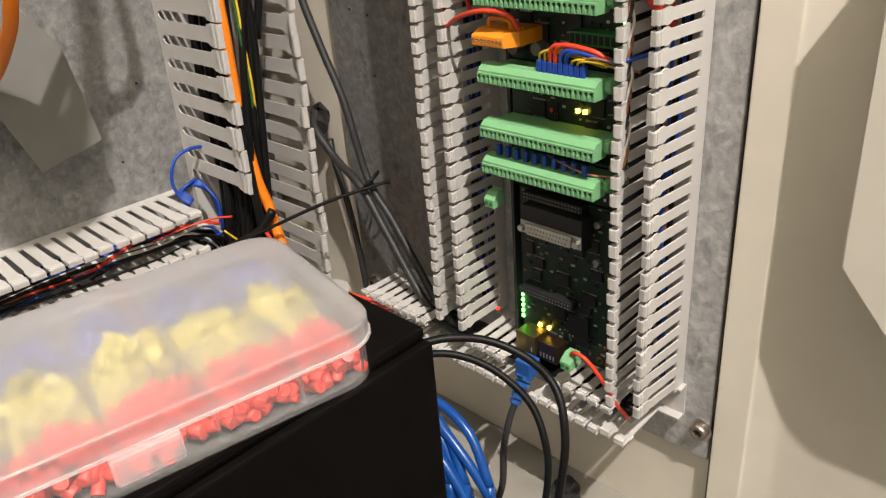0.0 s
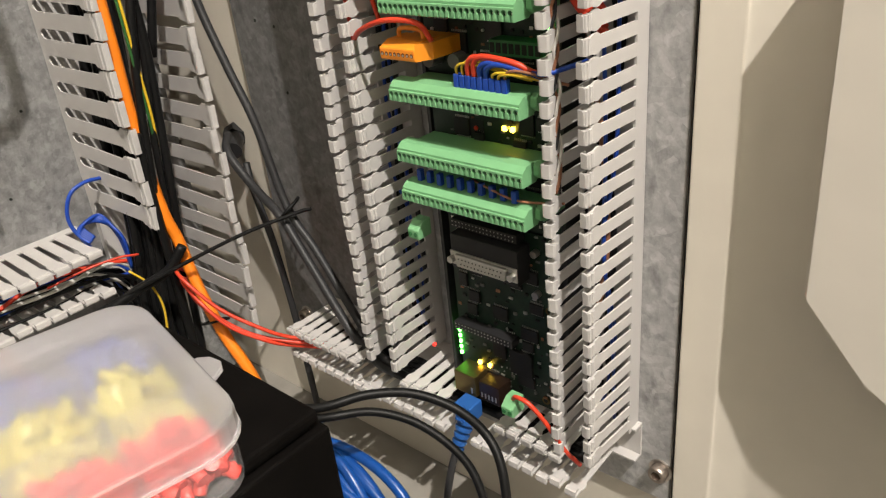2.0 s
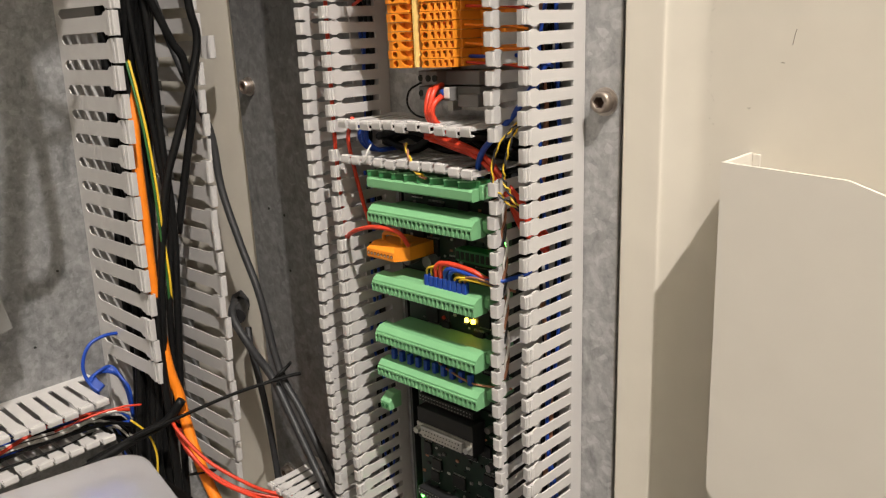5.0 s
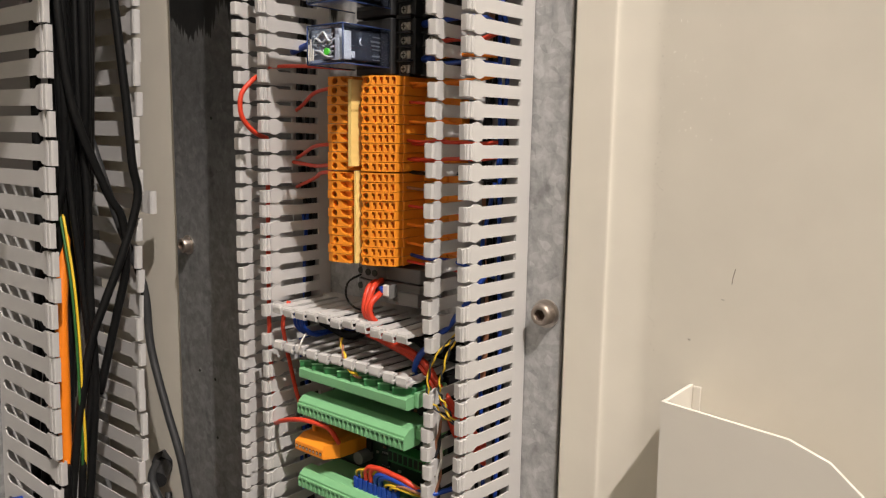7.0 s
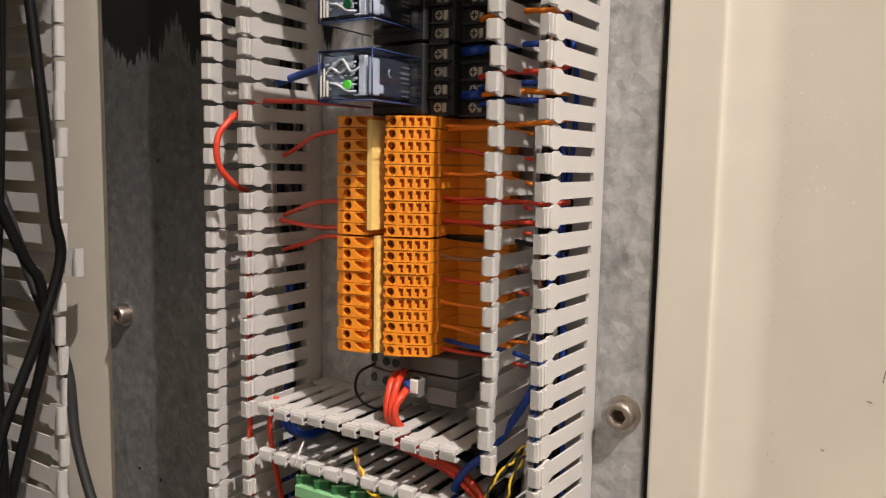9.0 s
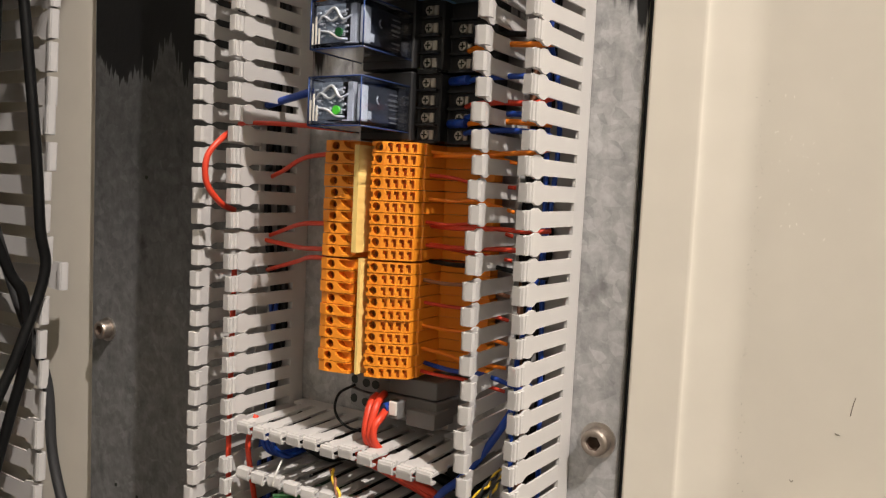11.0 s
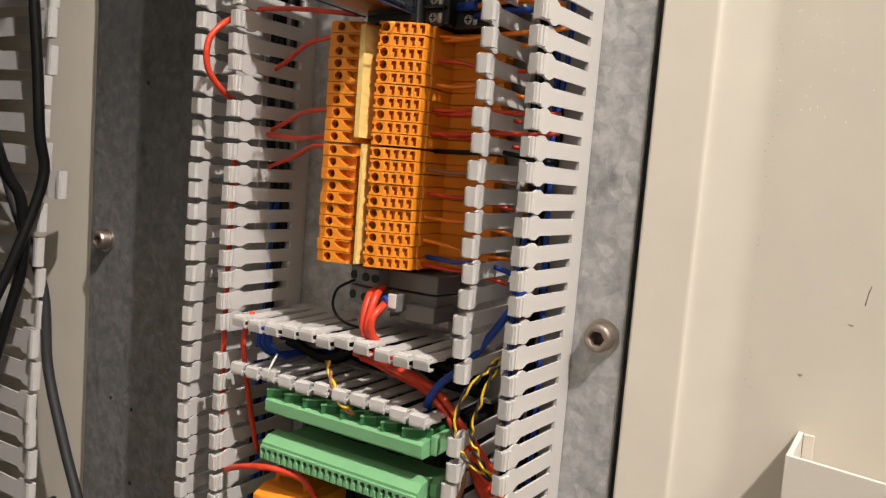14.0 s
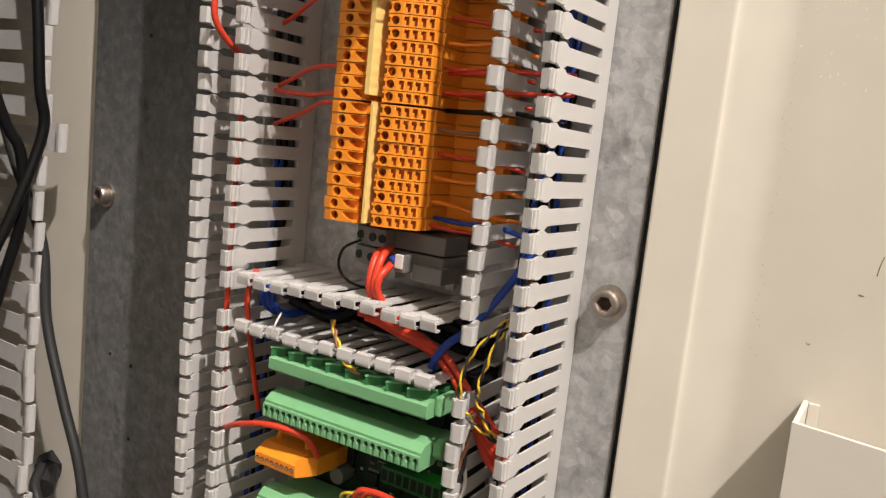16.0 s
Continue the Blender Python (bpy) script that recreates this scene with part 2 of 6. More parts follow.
SOOT_Z = 1.433
M = {
    "cover_grey": mat("matt_grey_plastic", (0.20, 0.195, 0.185), 0.55, 0, 0.08, 60, 0.05),
    "duct": mat("grey_duct_plastic", (0.50, 0.482, 0.465), 0.38, 0, 0.05, 90, 0.05, per_object=0.3),
    "galv": galvanised("galvanised_steel", 0.28),
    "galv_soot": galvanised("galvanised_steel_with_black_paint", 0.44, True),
    "beige": mat("beige_powder_coat", (0.66, 0.615, 0.53), 0.42, 0, 0.05, 40, 0.12),
    "white_beige": mat("pocket_plastic", (0.66, 0.62, 0.55), 0.45, 0, 0.03, 40, 0.05),
    "black": mat("black_plastic", (0.019, 0.019, 0.020), 0.45, 0, 0.3, 80, 0.1),
    "black_metal": mat("black_painted_steel", (0.0035, 0.003, 0.0027), 0.58, 0, 0.4, 70, 0.25, spec=0.06),
    "rubber": mat("black_cable_sheath", (0.006, 0.006, 0.006), 0.48, 0, 0.3, 120, 0.1, spec=0.25),
    "grey_cable": mat("grey_cable_sheath", (0.024, 0.024, 0.025), 0.5, 0, 0.2, 120, 0.1),
    "green": mat("green_terminal_plastic", (0.18, 0.41, 0.20), 0.42, 0, 0.08, 100, 0.05),
    "green_dark": mat("dark_green_plastic", (0.03, 0.16, 0.05), 0.45, 0, 0.1, 100, 0.05),
    "green_hole": mat("green_recess", (0.02, 0.075, 0.03), 0.6),
    "dirt": mat("dark_dirt", (0.22, 0.19, 0.15), 0.8),
    "socket_brown": mat("dark_brown_plastic", (0.018, 0.009, 0.005), 0.35, 0, 0.2, 90),
    "bolt_steel": mat("dull_bolt_steel", (0.34, 0.29, 0.25), 0.42, 0.9, 0.3, 300, 0.15),
    "dark_plastic": mat("dark_coil_wrap", (0.035, 0.036, 0.040), 0.35, 0, 0.4, 200, 0.2),
    "rust": mat("rusty_socket", (0.085, 0.055, 0.040), 0.6, 0.3, 0.5, 300),
    "hole": mat("dark_recess", (0.015, 0.02, 0.015), 0.7),
    "orange": mat("orange_terminal_plastic", (0.82, 0.27, 0.018), 0.42, 0, 0.08, 100, 0.04, per_object=0.2),
    "orange_hole": mat("orange_recess", (0.17, 0.040, 0.003), 0.6),
    "yellow": mat("pale_yellow_jumper", (0.85, 0.60, 0.20), 0.5, 0, 0.06, 60),
    "orange_wire": mat("orange_cable_sheath", (0.85, 0.22, 0.01), 0.45, 0, 0.06, 60),
    "red": mat("red_wire", (0.62, 0.05, 0.02), 0.4, 0, 0.1, 60),
    "coil_blue": mat("blue_coil_sheath", (0.006, 0.055, 0.24), 0.3, 0, 0.15, 60),
    "blue": mat("blue_wire", (0.012, 0.055, 0.34), 0.4, 0, 0.12, 60),
    "blue_boot": mat("blue_network_boot", (0.02, 0.10, 0.34), 0.45, 0, 0.1, 60),
    "yellow_wire": mat("yellow_wire", (0.72, 0.47, 0.03), 0.4, 0, 0.1, 60),
    "brown": mat("brown_wire", (0.30, 0.13, 0.07), 0.45, 0, 0.2, 60),
    "white_wire": mat("white_wire", (0.6, 0.58, 0.54), 0.45, 0, 0.1, 60),
    "greenyellow": mat("green_wire", (0.03, 0.12, 0.03), 0.45, 0, 0.1, 60),
    "pcb": mat("green_circuit_board", (0.008, 0.024, 0.013), 0.42, 0, 0.35, 160, 0.2),
    "chip": mat("black_chip", (0.012, 0.012, 0.012), 0.5, 0, 0.2, 200),
    "tin": mat("tinned_contacts", (0.55, 0.54, 0.50), 0.35, 0.85, 0.15, 200),
    "chrome": mat("stainless_steel", (0.50, 0.46, 0.42), 0.28, 0.95, 0.25, 300, 0.15),
    "screw_steel": mat("bright_screw_steel", (0.46, 0.42, 0.36), 0.38, 0.55, 0.3, 500, 0.2),
    "brass": mat("brass_ring", (0.17, 0.125, 0.05), 0.4, 0.9, 0.15, 200),
    "grey_block": mat("grey_terminal_plastic", (0.16, 0.155, 0.15), 0.5, 0, 0.1, 80),
    "card": mat("grey_relay_card", (0.34, 0.36, 0.36), 0.5, 0, 0.6, 400),
    "white": mat("white_plastic", (0.72, 0.69, 0.64), 0.4, 0, 0.05, 80),
    "flake": mat("pale_paint_flake", (0.86, 0.82, 0.74), 0.4, 0, 0.05, 80),
    "light_blue": mat("light_blue_plastic", (0.22, 0.45, 0.68), 0.42, 0, 0.05, 80),
    "steel_blue": mat("grey_blue_plastic", (0.07, 0.12, 0.16), 0.42, 0, 0.05, 80),
    "relay_clear": mat("clear_blue_relay_cover", (0.66, 0.74, 0.90), 0.12, 0, 0.02, 60, transmission=1.0, ior=1.16),
    "relay_edge": mat("blue_cover_edge", (0.03, 0.06, 0.18), 0.2, 0, 0.1, 60),
    "box_clear": mat("milky_clear_plastic", (0.80, 0.79, 0.80), 0.34, 0, 0.03, 45, 0.12, transmission=0.885, ior=1.12, coat=0.7),
    "tray_clear": mat("clear_tray_plastic", (0.93, 0.92, 0.92), 0.14, 0, 0.02, 60, transmission=0.95, ior=1.10),
    "box_rim": mat("milky_plastic_rim", (0.82, 0.80, 0.80), 0.3, 0, 0.03, 60, transmission=0.84, ior=1.15),
    "crimp_red": mat("red_crimp_sleeve", (0.46, 0.035, 0.025), 0.4, 0, 0.15, 60, per_object=0.4),
    "crimp_yellow": mat("yellow_crimp_sleeve", (0.44, 0.38, 0.06), 0.4, 0, 0.1, 60, per_object=0.4),
    "crimp_blue": mat("blue_crimp_sleeve", (0.04, 0.06, 0.22), 0.4, 0, 0.15, 60, per_object=0.4),
    "led_green": mat("lit_green_led", (0.15, 1.0, 0.12), 0.4, emit=9.0),
    "led_amber": mat("lit_amber_led", (1.0, 0.62, 0.05), 0.4, emit=14.0),
    "led_red": mat("lit_red_led", (1.0, 0.06, 0.04), 0.4, emit=0.7),
    "led_green_dim": mat("relay_green_indicator", (0.12, 0.6, 0.06), 0.4, emit=0.25),
    # cabinet bottom, toned darker than the beige walls
    "base_paint": mat("dark_grey_base", (0.26, 0.245, 0.215), 0.6, 0, 0.25, 30, 0.1),
    "plaster": mat("room_plaster", (0.25, 0.24, 0.21), 0.8, 0, 0.1, 8),
    "concrete": mat("room_concrete_floor", (0.12, 0.115, 0.11), 0.8, 0, 0.2, 12),
}

# ---- mesh helpers ----
def mesh_of(name, bm, material, smooth=False):
    me = bpy.data.meshes.new(name)
    bm.normal_update()
    bm.to_mesh(me); bm.free()
    for mm in (material if isinstance(material, (list, tuple)) else [material]):
        me.materials.append(M[mm])
    if smooth:
        for p in me.polygons:
            p.use_smooth = True
    return me

def box(bm, x0, x1, y0, y1, z0, z1, bevel=0.0, mi=0):
    g = bmesh.ops.create_cube(bm, size=1.0)
    for v in g["verts"]:
        v.co = Vector(((x0 + x1) / 2 + v.co.x * (x1 - x0), (y0 + y1) / 2 + v.co.y * (y1 - y0), (z0 + z1) / 2 + v.co.z * (z1 - z0)))
    faces = {f for v in g["verts"] for f in v.link_faces}
    for f in faces:
        f.material_index = mi
    if bevel:
        bmesh.ops.bevel(bm, geom=list({e for f in faces for e in f.edges}), offset=bevel, segments=2, affect="EDGES", profile=0.6)
    return bm

def prism(bm, outline, lo, hi, axis="z", mi=0, bevel=0.0):
    """An outline of (a, b) points extruded from lo to hi along an axis."""
    def at(a, b, c):
        return {"z": (a, b, c), "x": (c, a, b), "y": (a, c, b)}[axis]
    lower = [bm.verts.new(at(a, b, lo)) for a, b in outline]
    upper = [bm.verts.new(at(a, b, hi)) for a, b in outline]
    n = len(outline)
    faces = [bm.faces.new(lower[::-1]), bm.faces.new(upper)]
    for i in range(n):
        faces.append(bm.faces.new((lower[i], lower[(i + 1) % n], upper[(i + 1) % n], upper[i])))
    for f in faces:
        f.material_index = mi
    bmesh.ops.recalc_face_normals(bm, faces=faces)
    if bevel:
        bmesh.ops.bevel(bm, geom=list({e for f in faces for e in f.edges}), offset=bevel, segments=1, affect="EDGES")
    return bm

def disc(bm, centre, axis, radius, depth, seg=14, mi=0, radius2=None):
    """A short cylinder from centre along axis."""
    a = Vector(axis).normalized()
    g = bmesh.ops.create_cone(bm, cap_ends=True, segments=seg, radius1=radius, radius2=radius if radius2 is None else radius2, depth=depth)
    q = a.to_track_quat("Z", "Y").to_matrix().to_4x4()
    m = Matrix.Translation(Vector(centre) + a * depth / 2) @ q
    bmesh.ops.transform(bm, matrix=m, verts=g["verts"])
    for f in {f for v in g["verts"] for f in v.link_faces}:
        f.material_index = mi
    return bm

def smooth_path(points, step=6):
    p = [Vector(q) for q in points]
    p = [p[0] * 2 - p[1]] + p + [p[-1] * 2 - p[-2]]
    out = []
    for i in range(1, len(p) - 2):
        for k in range(step):
            t = k / step
            a, b, c, d = p[i - 1], p[i], p[i + 1], p[i + 2]
            out.append(0.5 * ((2 * b) + (c - a) * t + (2 * a - 5 * b + 4 * c - d) * t * t + (3 * b - a - 3 * c + d) * t ** 3))
    out.append(p[-2])
    return out

def tube(bm, points, radius, seg=8, step=6, mi=0, straight=False):
    path = [Vector(q) for q in points] if straight else smooth_path(points, step)
    rings, up = [], Vector((0.31, 0.52, 0.79)).normalized()
    for i, c in enumerate(path):
        d = (path[min(i + 1, len(path) - 1)] - path[max(i - 1, 0)]).normalized()
        s = d.cross(up)
        if s.length < 0.05:
            s = d.cross(Vector((1, 0, 0)))
        s.normalize(); u = s.cross(d).normalized(); up = u
        rings.append([bm.verts.new(c + radius * (math.cos(2 * math.pi * k / seg) * s + math.sin(2 * math.pi * k / seg) * u)) for k in range(seg)])
    for a, b in zip(rings, rings[1:]):
        for k in range(seg):
            f = bm.faces.new((a[k], a[(k + 1) % seg], b[(k + 1) % seg], b[k]))
            f.smooth = True; f.material_index = mi
    for r in (rings[0][::-1], rings[-1]):
        bm.faces.new(r).material_index = mi
    return bm

def thing(name, label, category, group="", kind="", bm=None, material=None, at=None):
    ob = new(name, mesh_of(name, bm, material) if bm else None)
    if at is not None:
        ob.matrix_world = at
    return tagged(ob, label, category, group, kind)

def part(name, bm, material, parent, label="", at=None):
    ob = new(name, bm if isinstance(bm, bpy.types.Mesh) else mesh_of(name, bm, material))
    ob.parent = parent
    if at is not None:
        ob.matrix_basis = at
    return tagged(ob, label)

def cable(name, label, points, radius, material, group="", seg=8, step=6):
    bm = tube(bmesh.new(), points, radius, seg, step)
    return thing(name, label, "cable", group, "", bm, material)

# ---- the enclosure ----
def slab(name, label, category, material, *dims, bevel=0.0, kind="structure"):
    return thing(name, label, category, "", kind, box(bmesh.new(), *dims, bevel=bevel), material)

PANEL_L, PANEL_R, PANEL_LOW, PANEL_TOP = -0.334, 0.0087, 0.838, 1.62
LEFT_X = -0.444            # face of the other mounting plate
slab("wall_back", "beige powder-coated cabinet wall behind the mounting plate", "cabinet wall", "beige", -0.47, 0.0107, 0.0060, 0.0100, 0.62, 1.85)
slab("wall_left", "beige powder-coated cabinet side wall", "cabinet wall", "beige", -0.474, -0.470, -0.75, 0.054, 0.62, 1.85)
slab("cabinet_floor", "grey cabinet bottom, darker than the walls", "cabinet floor", "base_paint", -0.47, 0.0107, -0.75, 0.0059, 0.756, 0.760)
slab("cabinet_ceiling", "beige powder-coated cabinet top", "cabinet ceiling", "beige", -0.47, 0.0107, -0.32, 0.0059, 1.85, 1.854)

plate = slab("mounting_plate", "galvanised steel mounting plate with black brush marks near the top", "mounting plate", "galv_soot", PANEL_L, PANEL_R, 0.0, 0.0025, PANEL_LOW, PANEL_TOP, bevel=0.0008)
part("folded_edge", prism(bmesh.new(), [(-0.3341, 0.0002), (-0.3374, 0.0052), (-0.3360, 0.0057), (-0.3341, 0.0032)], PANEL_LOW, PANEL_TOP, "z"), "galv", plate)
slab("mounting_plate", "spangled galvanised steel mounting plate on the side wall", "mounting plate", "galv", LEFT_X - 0.0025, LEFT_X, -0.62, -0.006, 0.765, 1.62, bevel=0.0008)

# flange beside the plate, the rubber seal and the door skin
bm = bmesh.new()
prof = [(0.0116, -0.0020), (0.0120, -0.0026), (0.0126, -0.0028), (0.0308, -0.0010), (0.0315, -0.0008), (0.0319, -0.0006)]
x, y = prof[-1]
while x < 0.0530:
    # a plain slope that eases into the flat of the door
    step = 0.0002 if x < 0.036 else 0.0005
    y += step * math.tan(radians(13.5 * min(1.0, max(0.0, (0.0530 - x) / 0.0075)) + 28.0 * math.exp((0.0319 - x) / 0.0012)))
    x += step
    prof.append((x, y))
DOOR_X, DOOR_Y = prof[-1]
prism(bm, prof + [(DOOR_X, DOOR_Y + 0.004), (0.0116, DOOR_Y + 0.004)], 0.62, 1.85, "z")
thing("cabinet_flange", "beige powder-coated folded steel flange at the cabinet's edge", "cabinet frame", "", "structure", bm, "beige")
slab("wall_right", "beige powder-coated cabinet side wall beside the seal", "cabinet wall", "beige", 0.0112, 0.0132, DOOR_Y + 0.0041, 0.054, 0.62, 1.85)
slab("door_seal", "thin black rubber seal in the gap beside the plate", "seal", "black", 0.0089, 0.0111, 0.0026, 0.010, 0.62, 1.85)
slab("door", "beige powder-coated steel door standing open, lightly scuffed", "cabinet door", "beige", DOOR_X, 0.62, DOOR_Y, DOOR_Y + 0.004, 0.62, 1.85)
slab("room_wall_back", "plain plastered room wall behind the cabinet", "wall", "plaster", -1.5, 1.7, 0.070, 0.15, 0.0, 3.6)
slab("room_wall_left", "plain plastered room wall", "wall", "plaster", -1.6, -1.5, -2.2, 0.15, 0.0, 3.6)
slab("room_wall_right", "plain plastered room wall", "wall", "plaster", 1.7, 1.8, -2.2, 0.15, 0.0, 3.6)
slab("room_wall_front", "plain plastered room wall", "wall", "plaster", -1.6, 1.8, -2.3, -2.2, 0.0, 3.6)
slab("floor", "plain grey concrete room floor", "floor", "concrete", -1.6, 1.8, -2.3, 0.15, -0.1, 0.0)
slab("ceiling", "plain plastered room ceiling", "ceiling", "plaster", -1.6, 1.8, -2.3, 0.15, 3.6, 3.7)

# ---- bolts ----
def socket_bolt(x, y, z, facing=(0, -1, 0), r=0.0056, washer=True):
    f = Vector(facing)
    ob = thing("socket_bolt", "stainless socket head bolt with a washer, fixing the plate", "bolt", "plate bolts", at=Matrix.Translation((x, y, z)))
    bm = bmesh.new()
    if washer:
        disc(bm, (0, 0, 0), f, r * 1.32, 0.0012, 20)
        part("washer", bm, "chrome", ob)
        bm = bmesh.new()
    seg = 24
    a = f; q = a.to_track_quat("Z", "Y")
    rings = []
    for rr, h in ((r, 0.0012), (r, 0.0058), (r * 0.9, 0.0068), (r * 0.56, 0.0068), (r * 0.52, 0.0030)):
        hexed = (lambda k: math.cos(math.pi / 6) / math.cos((2 * math.pi * k / seg) % (math.pi / 3) - math.pi / 6)) if rr < r * 0.6 else (lambda k: 1.0)
        rings.append([bm.verts.new(q @ Vector((rr * hexed(k) * math.cos(2 * math.pi * k / seg), rr * hexed(k) * math.sin(2 * math.pi * k / seg), h))) for k in range(seg)])
    for i, (p, s) in enumerate(zip(rings, rings[1:])):
        for k in range(seg):
            f2 = bm.faces.new((p[k], p[(k + 1) % seg], s[(k + 1) % seg], s[k])); f2.smooth = i != 1
            f2.material_index = 1 if i == 3 else 0
    bm.faces.new(rings[-1]).material_index = 1
    part("head", mesh_of("head", bm, ["bolt_steel", "rust"]), None, ob)
    return ob

socket_bolt(0.0, 0.0, 1.2)
socket_bolt(0.003, 0.0, 0.862)
socket_bolt(-0.318, 0.0, 1.203)
socket_bolt(-0.318, 0.0, 0.862)

# ---- document pocket on the door ----
def document_pocket():
    ob = thing("document_pocket", "beige plastic document pocket with a cut-away top, on the door", "document holder")
    x0, x1, yb, yf, z1 = 0.0738, 0.36, DOOR_Y - 0.0002, -0.0275, 1.1785
    zl, zb, xc = 1.018, 0.985, 0.103
    # front sheet: straight top that dips in a round curve, cut lower corner
    top = [(x0, z1), (0.125, 1.1752), (0.140, 1.170), (0.152, 1.160), (0.160, 1.146), (0.164, 1.13), (0.164, 1.10), (x1, 1.08)]
    outline = top + [(x1, 0.975), (0.118, 0.975), (xc, zb), (x0 + 0.002, zl)]
    bm = prism(bmesh.new(), outline, yf, yf + 0.0018, "y")
    part("front_sheet", bm, "white_beige", ob)
    bm = bmesh.new()
    box(bm, x0, x0 + 0.0018, yf + 0.0019, yb, zl + 0.002, z1, 0.0004)
    part("side_sheet", bm, "white_beige", ob)
    bm = bmesh.new()
    prism(bm, [(x0 + 0.0021, zl - 0.001), (xc + 0.001, zb + 0.001), (0.119, 0.977), (x1, 0.977), (x1, 0.979), (0.1195, 0.979), (xc + 0.002, zb + 0.003), (x0 + 0.004, zl)], yf + 0.0019, yb, "y")
    part("bottom_sheet", bm, "white_beige", ob)
    part("fixing_lip", box(bmesh.new(), x0 + 0.0020, x0 + 0.0055, yb - 0.0012, yb, zl + 0.004, z1 - 0.0005, 0.0003), "white_beige", ob)
document_pocket()

# ---- slotted cable ducts ----
def finger_mesh(pitch, height, strip, bead, form, round_ends):
    """One finger of a duct wall. Local: x outward, -y to the tip, z along the duct. Form: half-widths of shank, neck and tip, in pitches."""
    ws, wn, wt = (pitch * f for f in form)
    w = wt
    h0, h1 = strip, height
    n = h1 - min(0.215 * (h1 - h0), 0.0143)
    g = pitch * 0.5 - ws
    foot = [(-h0, -ws - g * 0.96), (-h0 - g * 0.30, -ws - g * 0.55), (-h0 - g * 0.75, -ws - g * 0.18), (-h0 - g * 1.35, -ws)] if round_ends else [(-h0, -ws)]
    ol = foot + [(-(n - 0.0042), -ws), (-(n - 0.0014), -wn), (-(n + 0.0010), -wn), (-(n + 0.0030), -wt), (-(h1 - 0.0006), -wt), (-h1, -wt + 0.0007)]
    ol = ol + [(y, -z) for y, z in ol[::-1]]
    bm = prism(bmesh.new(), ol, 0.0004, 0.0014, "x")
    # the rounded bead that holds the cover, with its groove
    b = 0.0012
    for y0, y1 in ((-h1 + 0.0002, -h1 + bead * 0.42), (-h1 + bead * 0.50, -h1 + bead)):
        prism(bm, [(0.0012, y0), (0.0014 + b * 0.7, y0 + 0.0003), (0.0014 + b, (y0 + y1) / 2), (0.0014 + b * 0.5, y1 - 0.0002), (0.0012, y1)], -w + 0.0003, w - 0.0003, "z")
    # the lip that curls inwards at the tip
    lip = min(0.0029, height * 0.056)
    prism(bm, [(0.0006, -h1), (-lip * 0.80, -h1 + 0.0004), (-lip, -h1 + 0.0018), (-lip * 0.92, -h1 + 0.0042), (-lip * 0.64, -h1 + 0.0040), (-lip * 0.68, -h1 + 0.0023), (-lip * 0.50, -h1 + 0.0014), (0.0006, -h1 + 0.0011)], -w + 0.0002, w - 0.0002, "z")
    return mesh_of("finger", bm, "duct")

def cable_duct(label, at, length, width, height, pitch, first=0.0, rows=None, skip=((), ()), gap=(None, None), group="cable ducts", strip=0.0080, bead=0.0052, bent=(), inward=(0.0, 0.0), rise=0.0, form=(0.312, 0.455, 0.375), round_ends=False):
    """A slotted duct: back, two wall strips and single fingers. Local z runs along it, x across, -y to the open side."""
    ob = thing("cable_duct", label, "cable duct", group, at=at)
    part("back", box(bmesh.new(), 0, width, -0.0016, 0, 0, length), "duct", ob)
    me = finger_mesh(pitch, height, strip, bead, form, round_ends)
    if rows is None:
        rows = [first + (i + 0.5) * pitch for i in range(int((length - first) / pitch))]
    for side in (0, 1):
        x = 0.0 if side == 0 else width
        sgn = -1 if side == 0 else 1
        part("wall_strip", box(bmesh.new(), x - 0.0014 if side else x, x if side else x + 0.0014, -strip - 0.0002, -0.0017, 0, length), "duct", ob)
        for i, z in enumerate(rows):
            if i in skip[side] or (gap[side] and gap[side][0] < z < gap[side][1]):
                continue
            r = random.Random(i * 7 + side * 991 + int(length * 1000))
            lean = inward[side] + r.gauss(0, 0.8) - (7 if (side, i) in bent else 0)
            flip = Matrix.Diagonal((-1, 1, 1, 1)) if side == 0 else Matrix.Identity(4)
            f = part("finger", me, None, ob)
            f.matrix_basis = Matrix.Translation((x - 0.0014 * sgn, -strip, z)) @ pose(0, 0, 0, r.gauss(0, 0.5) + rise, 0, -lean * sgn) @ Matrix.Translation((0, strip, 0)) @ flip
    return ob

P = 0.0097
HT = 0.052
LOW = 0.890
def rows_between(knots, base, top):
    idx = np.arange(knots[0][0], knots[-1][0] + 1)
    zs = np.interp(idx, [k for k, z in knots], [z for k, z in knots])
    return [float(z) - base for z in zs if base + 0.003 < z < top]
RIGHT_ROWS = rows_between([(-28, 1.6097), (17, 1.1865), (23, 1.1312), (32, 1.0429), (46, 0.8965)], LOW, 1.59)
LEFT_ROWS = rows_between([(-28, 1.5880), (0, 1.3198), (14, 1.1850), (20, 1.1295), (37, 0.9640), (43, 0.9030)], LOW + 0.006, 1.58)
cable_duct("light grey slotted plastic cable duct, open, full of wires", Matrix.Translation((-0.0380, -0.0005, LOW)), 0.70, 0.0258, HT - 0.0012, P, strip=0.0105, inward=(0.5, 3.6), rows=RIGHT_ROWS, gap=((1.168 - LOW, 1.1855 - LOW), None))
cable_duct("light grey slotted plastic cable duct with a few wires inside", Matrix.Translation((-0.1845, -0.0005, LOW + 0.006)), 0.69, 0.0255, HT, P, strip=0.0092, rows=LEFT_ROWS, gap=(None, (1.168 - LOW - 0.006, 1.1820 - LOW - 0.006)))
